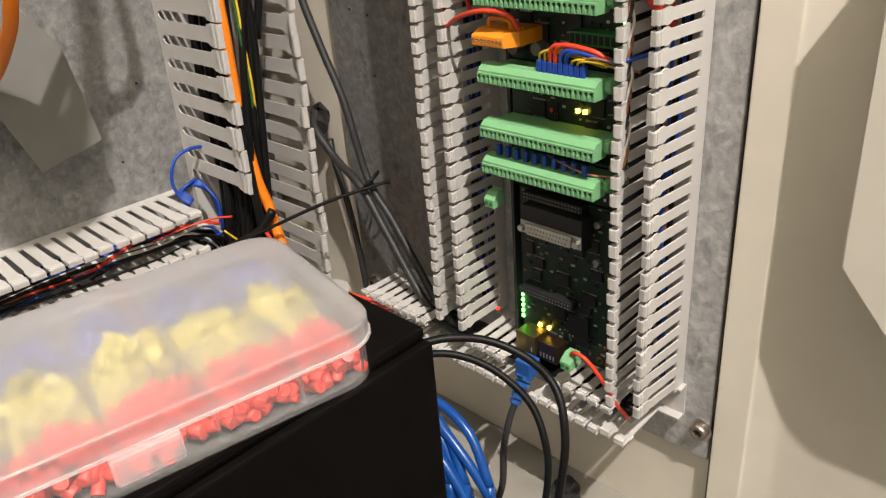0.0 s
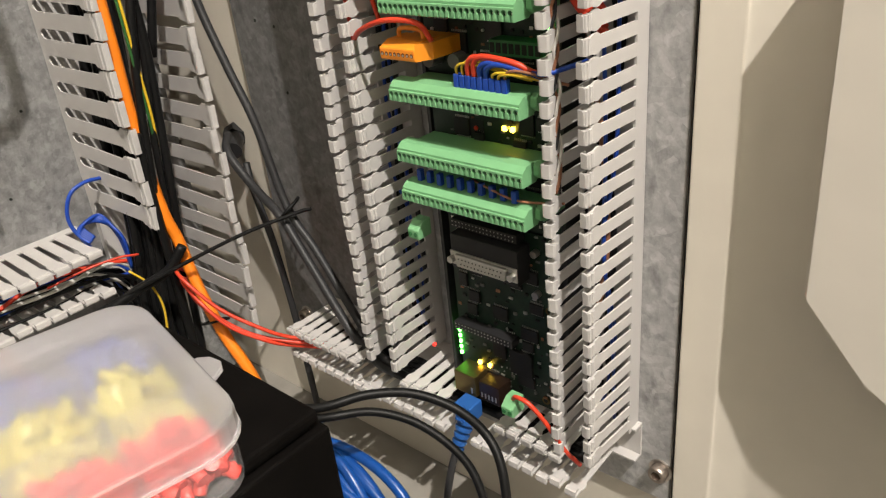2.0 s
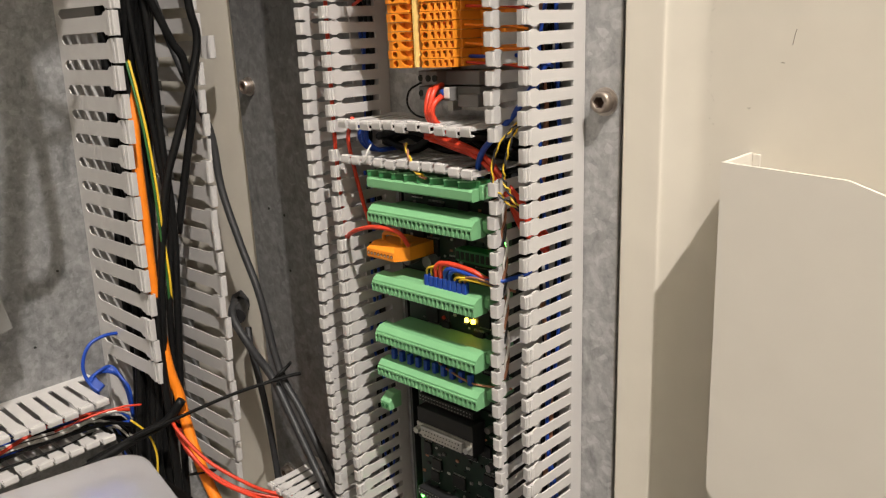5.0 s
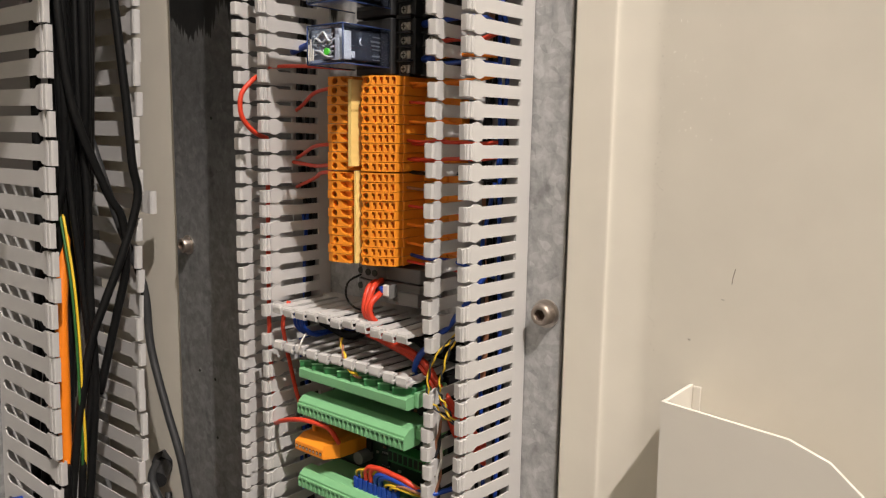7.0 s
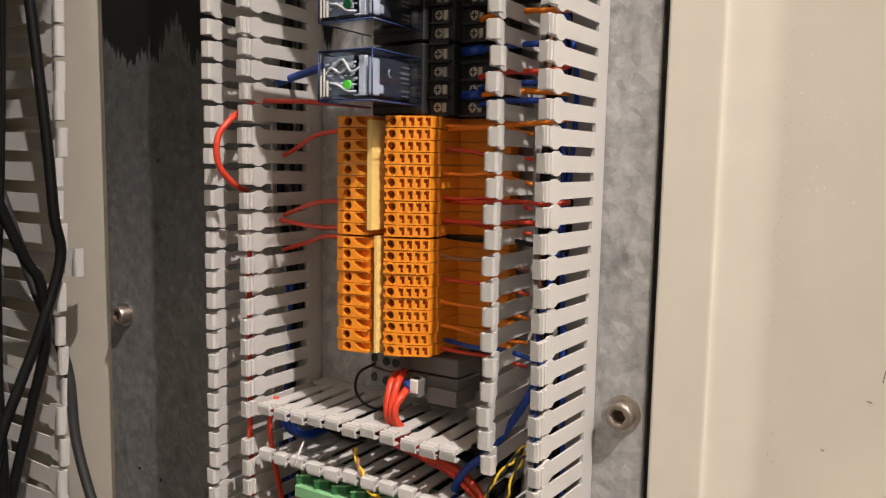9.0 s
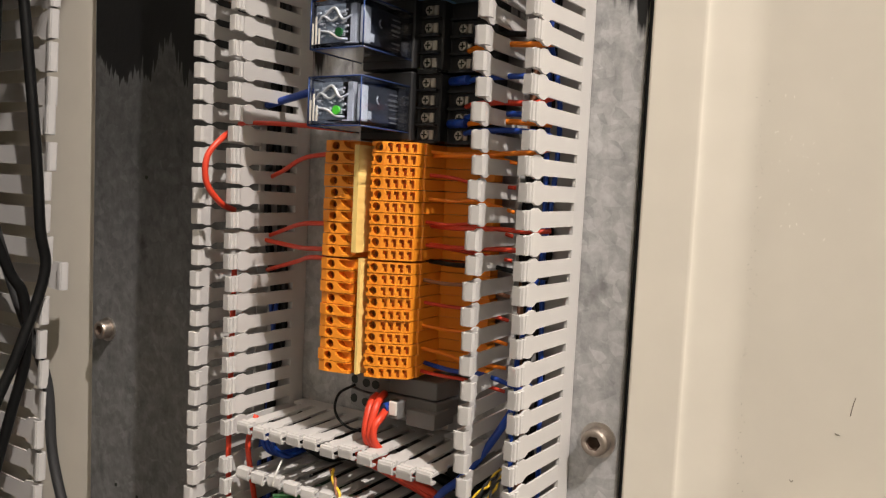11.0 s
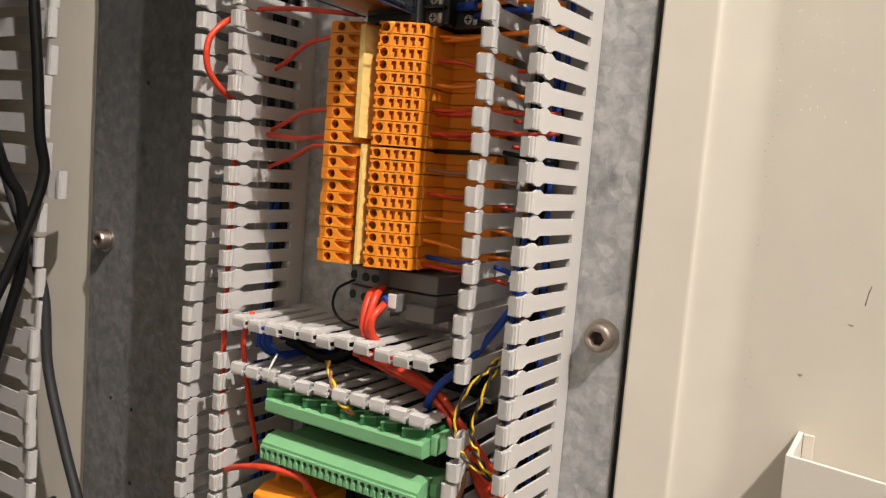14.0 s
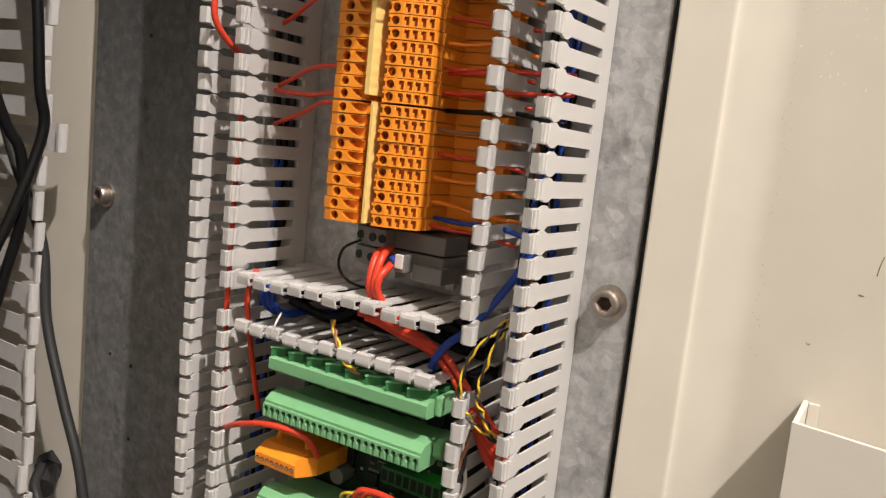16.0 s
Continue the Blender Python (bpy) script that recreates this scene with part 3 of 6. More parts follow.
def lying(x, y, z):
    return Matrix.Translation((x, y, z)) @ pose(0, 0, 0, 0, 90, 0)
cable_duct("short light grey slotted duct lying between the upright ducts", lying(-0.1570, -0.0005, 1.189), 0.1145, 0.0245, HT, P, first=0.004)
cable_duct("light grey slotted duct along the foot of the plate", lying(-0.277, -0.0005, 0.892), 0.2675, 0.0245, HT, P, first=0.002,
           skip=({8, 9, 10, 11, 16, 17, 18, 19, 25, 26}, {16, 17, 26}))
# ducts on the other plate
P2 = 0.0192
lean = Matrix.Translation((0, -0.093, 1.05)) @ pose(0, 0, 0, -1.4, 0, 0) @ Matrix.Translation((0, 0.093, -1.05))
cable_duct("wide grey slotted cable duct packed with black cables", lean @ Matrix.Translation((LEFT_X, -0.0935, 0.830)) @ pose(0, 0, 0, 0, 0, 90), 0.76, 0.067, 0.100, P2, first=(1.119 - 0.83 - P2 / 2) % P2,
           skip=({i for i in range(0, 7)}, set()), strip=0.0065, bead=0.011, bent=((1, 20),), form=(0.30, 0.42, 0.46), round_ends=True)
cable_duct("grey slotted duct on the side plate with many wires", Matrix.Translation((LEFT_X, -0.112, 0.963)) @ pose(0, 0, 0, 0, 0, 90) @ pose(0, 0, 0, 0, 90, 0) @ Matrix.Translation((0, 0, -0.42)),
           0.42, 0.035, 0.068, 0.0124, strip=0.009, bead=0.007, form=(0.34, 0.42, 0.43))

# ---- DIN rails ----
def din_rail(x, z0, z1):
    bm = bmesh.new()
    ol = [(-0.0175, -0.0075), (-0.0135, -0.0075), (-0.0125, -0.001), (0.0125, -0.001), (0.0135, -0.0075), (0.0175, -0.0075), (0.0175, -0.0065), (0.0145, -0.0065), (0.0135, -0.0002), (-0.0135, -0.0002), (-0.0145, -0.0065), (-0.0175, -0.0065)]
    prism(bm, [(a + x, b) for a, b in ol], z0, z1, "z")
    return thing("din_rail", "zinc-plated steel rail carrying the terminals and relays", "mounting rail", "rails", "", bm, "tin")
din_rail(-0.085, 1.1925, 1.60)

# ---- orange terminal blocks ----
def carve(name, body, cutter, materials):
    """A mesh: the body with the cutter's shapes taken out of it."""
    obs = []
    for bm in (body, cutter):
        bmesh.ops.recalc_face_normals(bm, faces=bm.faces)
        me = mesh_of(name, bm, materials)
        ob = bpy.data.objects.new(name + "_blank", me)
        scene.collection.objects.link(ob)
        obs.append(ob)
    mod = obs[0].modifiers.new("holes", "BOOLEAN")
    mod.operation, mod.solver, mod.object = "DIFFERENCE", "EXACT", obs[1]
    mod.use_self = True
    deps = bpy.context.evaluated_depsgraph_get()
    out = bpy.data.meshes.new_from_object(obs[0].evaluated_get(deps))
    out.name = name
    for ob in obs:
        me = ob.data
        bpy.data.objects.remove(ob)
        bpy.data.meshes.remove(me)
    return out

TP = 0.00489
TZ = 1.2195

def turned(bm, m, first):
    bm.verts.ensure_lookup_table()
    bmesh.ops.transform(bm, matrix=m, verts=bm.verts[first:])

def terminal_housing():
    t = TP - 0.0003
    ol = [(-0.1115, -0.043), (-0.1108, -0.0460), (-0.1075, -0.0465), (-0.0968, -0.0442), (-0.0962, -0.0436), (-0.0960, -0.0335), (-0.0896, -0.0335), (-0.0893, -0.0424), (-0.0888, -0.0429), (-0.0835, -0.0415), (-0.0724, -0.0355), (-0.0718, -0.0346),
          (-0.0716, -0.0300), (-0.0708, -0.0297), (-0.0708, -0.0280), (-0.0716, -0.0276), (-0.0714, -0.0126), (-0.0560, -0.0118), (-0.0556, -0.0108), (-0.0546, -0.0108), (-0.0542, -0.0117), (-0.0480, -0.0112), (-0.0470, -0.006), (-0.113, -0.006)]
    body = prism(bmesh.new(), ol, 0, t, "z")
    c = bmesh.new()
    for x, y in ((-0.1055, -0.0462), (-0.0861, -0.0421)):
        n = len(c.verts)
        disc(c, (0, 0.0050, 0), (0, -1, 0), 0.00172, 0.0070, 18)
        turned(c, pose(x, y, t / 2, 0, 0, 11), n)
    # release opening with a rounded lower lip, running out to the jumper channel
    prism(c, [(-0.1020, 0.0042), (-0.0955, 0.0042), (-0.0955, 0.0014), (-0.0972, 0.0010), (-0.0992, 0.0012), (-0.1008, 0.0020), (-0.1018, 0.0032)], -0.0500, -0.0418, "y")
    # notch towards the jumper channel
    box(c, -0.0900, -0.0881, -0.0460, -0.0370, 0.0013, 0.0034)
    for k in range(4):
        x = -0.0818 + k * 0.0029
        n = len(c.verts)
        prism(c, [(-0.0002, -0.0017), (0.0010, -0.0017), (0.0010, 0.0016), (-0.0010, 0.0016), (-0.0010, 0.0001), (-0.0002, 0.0001)], -0.0025, 0.0030, "y")
        turned(c, pose(x, -0.0415 + (x + 0.0835) * 0.545, t / 2, 0, 0, 29), n)
    for f in c.faces:
        f.material_index = 0
    return carve("terminal_housing", body, c, ["orange"])

body = terminal_housing()
bm = bmesh.new()
disc(bm, (0, 0.0001, 0), (0, -1, 0), 0.0017, 0.0004, 14)
box(bm, -0.0011, 0.0011, -0.0005, -0.0002, -0.0003, 0.0011)
CLAMP = mesh_of("wire_clamp", bm, "orange_hole")
for i in range(20):
    ob = tagged(new("terminal_block", None), "orange spring-clamp terminal block on the rail", "terminal block", "orange terminals")
    ob.matrix_world = Matrix.Translation((random.Random(i).uniform(-0.0003, 0.0003), random.Random(i + 50).uniform(-0.0004, 0.0004), TZ + i * TP + (0.0006 if i > 9 else 0)))
    part("housing", body, None, ob)
    for x, y in ((-0.1055, -0.0462), (-0.0861, -0.0421)):
        part("wire_clamp", CLAMP, None, ob, at=pose(x, y, TP / 2 - 0.0002, 0, 0, 11) @ Matrix.Translation((0, 0.0042, 0)))
for z0, z1, x, w, yf in ((TZ + 10.6 * TP, TZ + 19.7 * TP, -0.0956, 0.0024, -0.0458), (TZ + 0.1 * TP, TZ + 10.1 * TP, -0.0930, 0.0013, -0.0440)):
    ol = [(x, z0), (x + w, z0)]
    n = 10
    for k in range(n * 4):
        z = z0 + (z1 - z0) * (k + 0.5) / (n * 4)
        ol.append((x + w - 0.00014 * (0.5 - 0.5 * math.cos(2 * math.pi * k / 4)), z))
    ol += [(x + w, z1), (x, z1)]
    bm = prism(bmesh.new(), ol, yf, -0.0337, "y")
    thing("jumper_bar", "pale yellow plastic jumper bar pressed into the terminals", "jumper bar", "jumper bars", "", bm, "yellow")

# grey end terminals under the orange row
def grey_terminal(z):
    ob = thing("grey_terminal", "dark grey rail terminal with round wire entries", "terminal block", "grey terminals", at=Matrix.Translation((0, 0, z)))
    bm = prism(bmesh.new(), [(-0.110, -0.008), (-0.108, -0.026), (-0.098, -0.030), (-0.090, -0.030), (-0.088, -0.024), (-0.064, -0.024), (-0.062, -0.008)], 0, 0.0078, "z", bevel=0.0004)
    part("housing", bm, "grey_block", ob)
    for x, y in ((-0.1045, -0.0278), (-0.0965, -0.0301), (-0.0915, -0.0301)):
        bm = bmesh.new(); disc(bm, (x, y + 0.0003, 0.0038), (0, -1, 0), 0.0019, 0.0006, 12)
        part("wire_opening", bm, "hole", ob)
for k in range(2):
    grey_terminal(1.2005 + k * 0.0086)
bm = bmesh.new(); box(bm, -0.0815, -0.0765, -0.034, -0.028, 1.201, 1.2085, 0.0006); box(bm, -0.0765, -0.062, -0.028, -0.012, 1.1975, 1.2045, 0.0006)
thing("end_clamp", "grey plastic end clamp on the rail", "end clamp", "", "", bm, "grey_block")

# ---- relays on their sockets ----
def relay(z, lit):
    so = thing("relay_socket", "black relay socket with rows of screw terminals", "relay socket", "relay sockets", at=Matrix.Translation((0, 0, z)))
    ol = [(-0.104, -0.008), (-0.104, -0.032), (-0.078, -0.032), (-0.078, -0.026), (-0.0675, -0.026), (-0.0675, -0.019), (-0.046, -0.019), (-0.046, -0.008)]
    part("housing", prism(bmesh.new(), ol, -0.002, 0.0265, "z", bevel=0.0006), "black", so, "stepped black housing")
    for i in range(5):
        zz = -0.002 + i * 0.0071
        part("barrier", box(bmesh.new(), -0.0780, -0.0685, -0.0285, -0.0255, zz - 0.0005, zz + 0.0005), "black", so)
        if i < 4:
            part("barrier", box(bmesh.new(), -0.0672, -0.0540, -0.0215, -0.0188, zz - 0.0005, zz + 0.0005), "black", so)
    for i in range(7):
        row = i < 4
        x, y, zz = (-0.0740, -0.0262, 0.0010 + i * 0.0071) if row else (-0.0616, -0.0192, 0.0012 + (i - 4) * 0.0071)
        bm = bmesh.new()
        box(bm, x - 0.0020, x + 0.0024, y + 0.0002, y + 0.0012, zz - 0.0021, zz + 0.0021)
        box(bm, x + 0.0020, x + 0.0038, y - 0.0006, y + 0.0010, zz - 0.0019, zz + 0.0019)
        disc(bm, (x, y, zz), (0, -1, 0), 0.00215, 0.0013, 14, 0, 0.0018)
        t = part("screw_terminal", bm, "screw_steel", so)
        bm = bmesh.new()
        box(bm, x - 0.0013, x + 0.0013, y - 0.00145, y - 0.0012, zz - 0.0003, zz + 0.0003)
        box(bm, x - 0.0003, x + 0.0003, y - 0.00145, y - 0.0012, zz - 0.0013, zz + 0.0013)
        part("slot", bm, "hole", t)
    ob = thing("relay", "plug-in relay in a clear bluish cover" + (" with a lit green indicator" if lit else ""), "relay", "relays", at=Matrix.Translation((0, 0, z)))
    x0, x1, y0, y1, z0, z1 = -0.1042, -0.0785, -0.0655, -0.0325, 0.0012, 0.0200
    bm = box(bmesh.new(), x0, x1, y0, y1, z0, z1, 0.0008)
    n = len(bm.faces)
    box(bm, x0 + 0.0006, x1 - 0.0006, y0 + 0.0006, y1 - 0.0002, z0 + 0.0006, z1 - 0.0006)
    bm.faces.ensure_lookup_table()
    bmesh.ops.reverse_faces(bm, faces=bm.faces[n:])
    c = part("cover", bm, "relay_clear", ob, "clear bluish plastic cover")
    c.visible_shadow = False
    bm = bmesh.new()
    e = 0.0003
    for a, b in (((x0, y0, z0), (x1, y0, z0)), ((x0, y0, z1), (x1, y0, z1)), ((x0, y0, z0), (x0, y0, z1)), ((x1, y0, z0), (x1, y0, z1)), ((x1, y0, z0), (x1, y1, z0)), ((x1, y0, z1), (x1, y1, z1)), ((x0, y0, z0), (x0, y1, z0)), ((x0, y0, z1), (x0, y1, z1))):
        tube(bm, [a, b], e, 6, 1, straight=True)
    part("cover_rim", bm, "relay_edge", ob)
    bm = box(bmesh.new(), x0 + 0.001, x1 - 0.001, -0.038, -0.0330, z0 + 0.001, z1 - 0.001)
    part("contact_base", bm, "black", ob)
    bm = box(bmesh.new(), -0.0985, -0.0800, -0.0615, -0.0382, z0 + 0.002, z1 - 0.002, 0.001)
    part("coil", bm, "dark_plastic", ob)
    bm = bmesh.new()
    box(bm, -0.1030, -0.0860, -0.0640, -0.0632, z0 + 0.0025, z1 - 0.0020)
    rr = random.Random(4)
    part("circuit_card", bm, "card", ob)
    bm = bmesh.new()
    for k in range(64):
        xx, zz = rr.uniform(-0.1018, -0.0875), rr.uniform(z0 + 0.004, z1 - 0.004)
        s = rr.uniform(0.00018, 0.0006)
        box(bm, xx - s, xx + s * 1.9, -0.0648, -0.0641, zz - s * 0.7, zz + s * 0.7)
    part("card_components", bm, "white", ob)
    lead = [tube(bmesh.new(), [(-0.098, -0.0645, z1 - 0.006), (-0.093, -0.0650, z1 - 0.0035), (-0.089, -0.0648, z1 - 0.008), (-0.085, -0.063, z1 - 0.0065), (-0.083, -0.059, z1 - 0.012)], 0.00055, 6),
            tube(bmesh.new(), [(-0.100, -0.0645, z0 + 0.007), (-0.095, -0.0650, z0 + 0.006), (-0.090, -0.0648, z0 + 0.0035), (-0.0845, -0.062, z0 + 0.004)], 0.00055, 6),
            tube(bmesh.new(), [(-0.1015, -0.0645, z0 + 0.010), (-0.0985, -0.0650, z0 + 0.0125), (-0.0940, -0.0648, z0 + 0.0105), (-0.0890, -0.0640, z0 + 0.0140), (-0.0870, -0.0620, z1 - 0.0025)], 0.0005, 6)]
    for bm in lead:
        part("lead_wire", bm, "white_wire", ob)
    part("bracket", box(bmesh.new(), -0.0818, -0.0796, -0.0636, -0.0585, z0 + 0.0020, z1 - 0.0030, 0.0005), "white_wire", ob, "white coil bracket")
    part("bracket_foot", box(bmesh.new(), -0.0806, -0.0796, -0.0584, -0.0560, z0 + 0.0030, z0 + 0.0062, 0.0003), "white_wire", ob)
    for k in range(6):
        zz = z0 + 0.0030 + k * 0.0023 + rr.uniform(-0.0006, 0.0006)
        part("contact_spring", box(bmesh.new(), -0.0799, -0.0796, -0.0420 - rr.uniform(0, 0.0035), -0.0384, zz, zz + rr.uniform(0.0004, 0.0010)), "tin", ob)
    part("coil_mark", tube(bmesh.new(), [(-0.0798, -0.0520, z0 + 0.0125), (-0.0797, -0.0528, z0 + 0.0112), (-0.0797, -0.0522, z0 + 0.0098), (-0.0798, -0.0512, z0 + 0.0096)], 0.0003, 6, 4), "white", ob, "small white mark on the coil")
    part("spacer", box(bmesh.new(), -0.0885, -0.0835, -0.0640, -0.0616, z0 + 0.002, z1 - 0.002), "white_wire", ob)
    bm = bmesh.new(); disc(bm, (-0.0905, -0.0645, z0 + 0.006), (0, -1, 0), 0.0017, 0.001, 12)
    part("indicator", bm, "led_green_dim" if lit else "green_dark", ob, "green indicator lamp")
    for k, w in enumerate((0.008, 0.0105, 0.006)):
        part("print_bar", box(bmesh.new(), -0.1032 + k * 0.0016, -0.1025 + k * 0.0016, -0.0659, -0.0656, z0 + 0.0018, z0 + 0.0018 + w), "white", ob, "small white printed bar")
relay(1.3205, True)
relay(1.3500, False)

# slim blue relay module above
def slim_module(z):
    ob = thing("slim_relay", "slim light blue relay module with a white head", "relay module", "slim relays", at=Matrix.Translation((0, 0, z)))
    bm = prism(bmesh.new(), [(-0.0800, -0.008), (-0.0800, -0.0685), (-0.0745, -0.0690), (-0.0650, -0.0595), (-0.0610, -0.0590), (-0.0535, -0.0548), (-0.0538, -0.0500), (-0.0665, -0.0440), (-0.0665, -0.008)], 0, 0.0060, "z", bevel=0.0004)
    part("housing", bm, "light_blue", ob)
    part("relay_head", box(bmesh.new(), -0.1050, -0.0803, -0.0672, -0.020, 0.0004, 0.0056, 0.0004), "white", ob, "cream relay insert")
    part("retaining_clip", box(bmesh.new(), -0.1120, -0.1052, -0.0690, -0.022, 0.0002, 0.0058, 0.0004), "orange_wire", ob, "orange retaining clip")
    part("ejector", box(bmesh.new(), -0.1210, -0.1122, -0.0680, -0.022, 0.0006, 0.0054, 0.0004), "white", ob)
    bm = bmesh.new(); disc(bm, (-0.0778, -0.0688, 0.003), (0, -1, 0), 0.0016, 0.0006, 12)
    part("indicator", bm, "green_dark", ob, "green indicator lens")
    part("terminal_foot", prism(bmesh.new(), [(-0.0662, -0.008), (-0.0662, -0.0360), (-0.0560, -0.0365), (-0.0480, -0.0320), (-0.0475, -0.008)], 0.0002, 0.0058, "z", bevel=0.0003), "steel_blue", ob, "grey-blue terminal foot")
    for x, y in ((-0.0628, -0.0594), (-0.0585, -0.0365)):
        bm = bmesh.new(); disc(bm, (x, y, 0.003), (0, -1, 0), 0.0016, 0.0004, 12)
        s = part("terminal_screw", bm, "tin", ob)
        part("slot", box(bmesh.new(), x - 0.0012, x + 0.0012, y - 0.0006, y - 0.00045, 0.0027, 0.0033), "hole", s)
    part("opening", box(bmesh.new(), -0.0566, -0.0550, -0.0570, -0.0550, 0.0018, 0.0044), "hole", ob)
slim_module(1.3762)
# nine unseen modules higher up, added only to cast shadow on what lies below
for k in range(9):
    slim_module(1.4660 + k * 0.0063)

# ---- circuit boards and pluggable connectors ----
def circuit_board(name, label, x0, x1, z0, z1, y, seed, count):
    ob = thing(name, label, "circuit board", "circuit boards")
    bm = box(bmesh.new(), x0, x1, y, y + 0.0016, z0, z1)
    part("board", bm, "pcb", ob)
    r = random.Random(seed)
    used = []
    for k in range(count):
        kind = r.random()
        w, h, d = (r.uniform(0.006, 0.013), r.uniform(0.006, 0.012), 0.0018) if kind < 0.22 else (r.uniform(0.0012, 0.003), r.uniform(0.0008, 0.002), r.uniform(0.0006, 0.0014))
        for tries in range(12):
            cx, cz = r.uniform(x0 + w, x1 - w), r.uniform(z0 + h, z1 - h)
            if all(abs(cx - a) > (w + c) / 2 + 0.0012 or abs(cz - b) > (h + e) / 2 + 0.0012 for a, b, c, e in used):
                break
        else:
            continue
        used.append((cx, cz, w, h))
        bm = box(bmesh.new(), cx - w / 2, cx + w / 2, y - d, y - 0.0001, cz - h / 2, cz + h / 2, 0.0002)
        if kind < 0.22:
            c = part("chip", bm, "chip", ob)
            bm = bmesh.new()
            n = max(3, int(w / 0.0011))
            for i in range(n):
                xx = cx - w / 2 + (i + 0.5) * w / n
                for s in (-1, 1):
                    box(bm, xx - 0.00025, xx + 0.00025, y - 0.0006, y - 0.0001, cz + s * (h / 2 + 0.0005) - 0.0006, cz + s * (h / 2 + 0.0005) + 0.0006)
            part("pins", bm, "tin", c)
        else:
            part("component", bm, r.choice(["tin", "chip", "chip", "brown", "grey_block"]), ob)
    return ob

BX0, BX1, BY = -0.1300, -0.0480, -0.0215
circuit_board("circuit_board", "dark green circuit board crowded with small parts", BX0, BX1, 1.094, 1.1615, BY, 3, 110)
circuit_board("circuit_board", "dark green circuit board with lit amber lamps", BX0, BX1, 1.012, 1.0925, BY, 5, 110)
circuit_board("circuit_board", "dark green controller board with a network socket", BX0 + 0.004, BX1 - 0.004, 0.8935, 1.0105, BY, 8, 150)
bm = bmesh.new()
prism(bm, [(-0.1335, -0.001), (-0.1335, -0.0225), (-0.1312, -0.0225), (-0.1312, -0.0165), (-0.0468, -0.0165), (-0.0468, -0.0225), (-0.0445, -0.0225), (-0.0445, -0.001)], 0.8930, 1.1620, "z")
thing("board_carrier", "dark plastic rail carrier holding the circuit boards", "board carrier", "", "", bm, "black")

bm = bmesh.new()
disc(bm, (0, 0.0002, 0), (0, -1, 0), 0.00128, 0.0004, 12, 0)
disc(bm, (0.0003, 0.0, -0.0004), (0, -1, 0), 0.0006, 0.0003, 8, 1)
SCREW = mesh_of("screw", bm, ["green_hole", "screw_steel"])

def plug_body(n, pitch):
    prof = [(-0.022, 0.001), (-0.040, 0.001), (-0.0415, -0.0002), (-0.0525, 0.0), (-0.0530, 0.0006), (-0.0530, 0.0060), (-0.0521, 0.0062), (-0.0521, 0.0074), (-0.0500, 0.0090), (-0.0488, 0.0099), (-0.0428, 0.0106), (-0.0422, 0.0088), (-0.0398, 0.0086), (-0.0390, 0.0070), (-0.022, 0.0070)]
    body = prism(bmesh.new(), prof, 0, n * pitch, "x")
    c = bmesh.new()
    for i in range(n):
        disc(c, ((i + 0.5) * pitch, -0.0500, 0.0038), (0, -1, 0), 0.00138, 0.0060, 12)
        box(c, (i + 0.5) * pitch - 0.0007, (i + 0.5) * pitch + 0.0007, -0.0540, -0.0515, 0.0002, 0.0026)
    return carve("plug_housing", body, c, ["green"])
PLUG_BODY = plug_body(24, 0.0034)

def pluggable(z, n=24, x1=-0.0485, pitch=0.0034):
    """A pluggable screw connector: z is the lower front edge."""
    w = n * pitch
    ob = thing("pluggable_connector", f"light green pluggable screw connector with {n} ways", "connector", "green connectors", at=Matrix.Translation((x1 - w, 0, z)))
    part("housing", PLUG_BODY, None, ob)
    bm = prism(bmesh.new(), [(-0.022, 0.0015), (-0.0405, 0.0015), (-0.044, 0.004), (-0.044, 0.009), (-0.0405, 0.0105), (-0.022, 0.0105)], w + 0.0001, w + 0.0038, "x", bevel=0.0005)
    part("end_block", bm, "green", ob)
    for i in range(n):
        part("screw", SCREW, None, ob, at=Matrix.Translation(((i + 0.5) * pitch, -0.0512, 0.0038)))
    return ob
for z in (1.0295, 1.0525, 1.0860, 1.1300):
    pluggable(z)

# the header without a plug
def header(z, n=8):
    w = 0.0816
    ob = thing("pin_header", "dark green screw header with open scalloped top", "connector", "green connectors", at=Matrix.Translation((-0.0485 - w, 0, z)))
    bm = prism(bmesh.new(), [(-0.022, 0), (-0.0505, 0), (-0.0515, 0.001), (-0.0515, 0.0055), (-0.0500, 0.0065), (-0.022, 0.0065)], 0, w, "x")
    part("housing", bm, "green", ob)
    p = w / n
    for i in range(n):
        bm = bmesh.new()
        prism(bm, [(i * p + 0.0004, -0.051), (i * p + p * 0.55, -0.0475), (i * p + p * 0.75, -0.0445), (i * p + p - 0.0004, -0.0440), (i * p + p - 0.0004, -0.034), (i * p + 0.0004, -0.034)], 0.0066, 0.0098, "z")
        part("wire_guide", bm, "green_dark", ob)
    for i in range(n):
        part("guide_edge", prism(bmesh.new(), [(i * p + 0.0004, -0.0514), (i * p + p * 0.55, -0.0479), (i * p + p * 0.75, -0.0449), (i * p + p - 0.0004, -0.0444), (i * p + p - 0.0004, -0.0436), (i * p + p * 0.72, -0.0440), (i * p + p * 0.52, -0.0470), (i * p + 0.0004, -0.0504)], 0.0099, 0.0106, "z"), "green", ob)
    bm = box(bmesh.new(), w + 0.0001, w + 0.0030, -0.046, -0.022, 0.0005, 0.0085, 0.0008)
    part("end_block", bm, "green", ob)
header(1.1505)

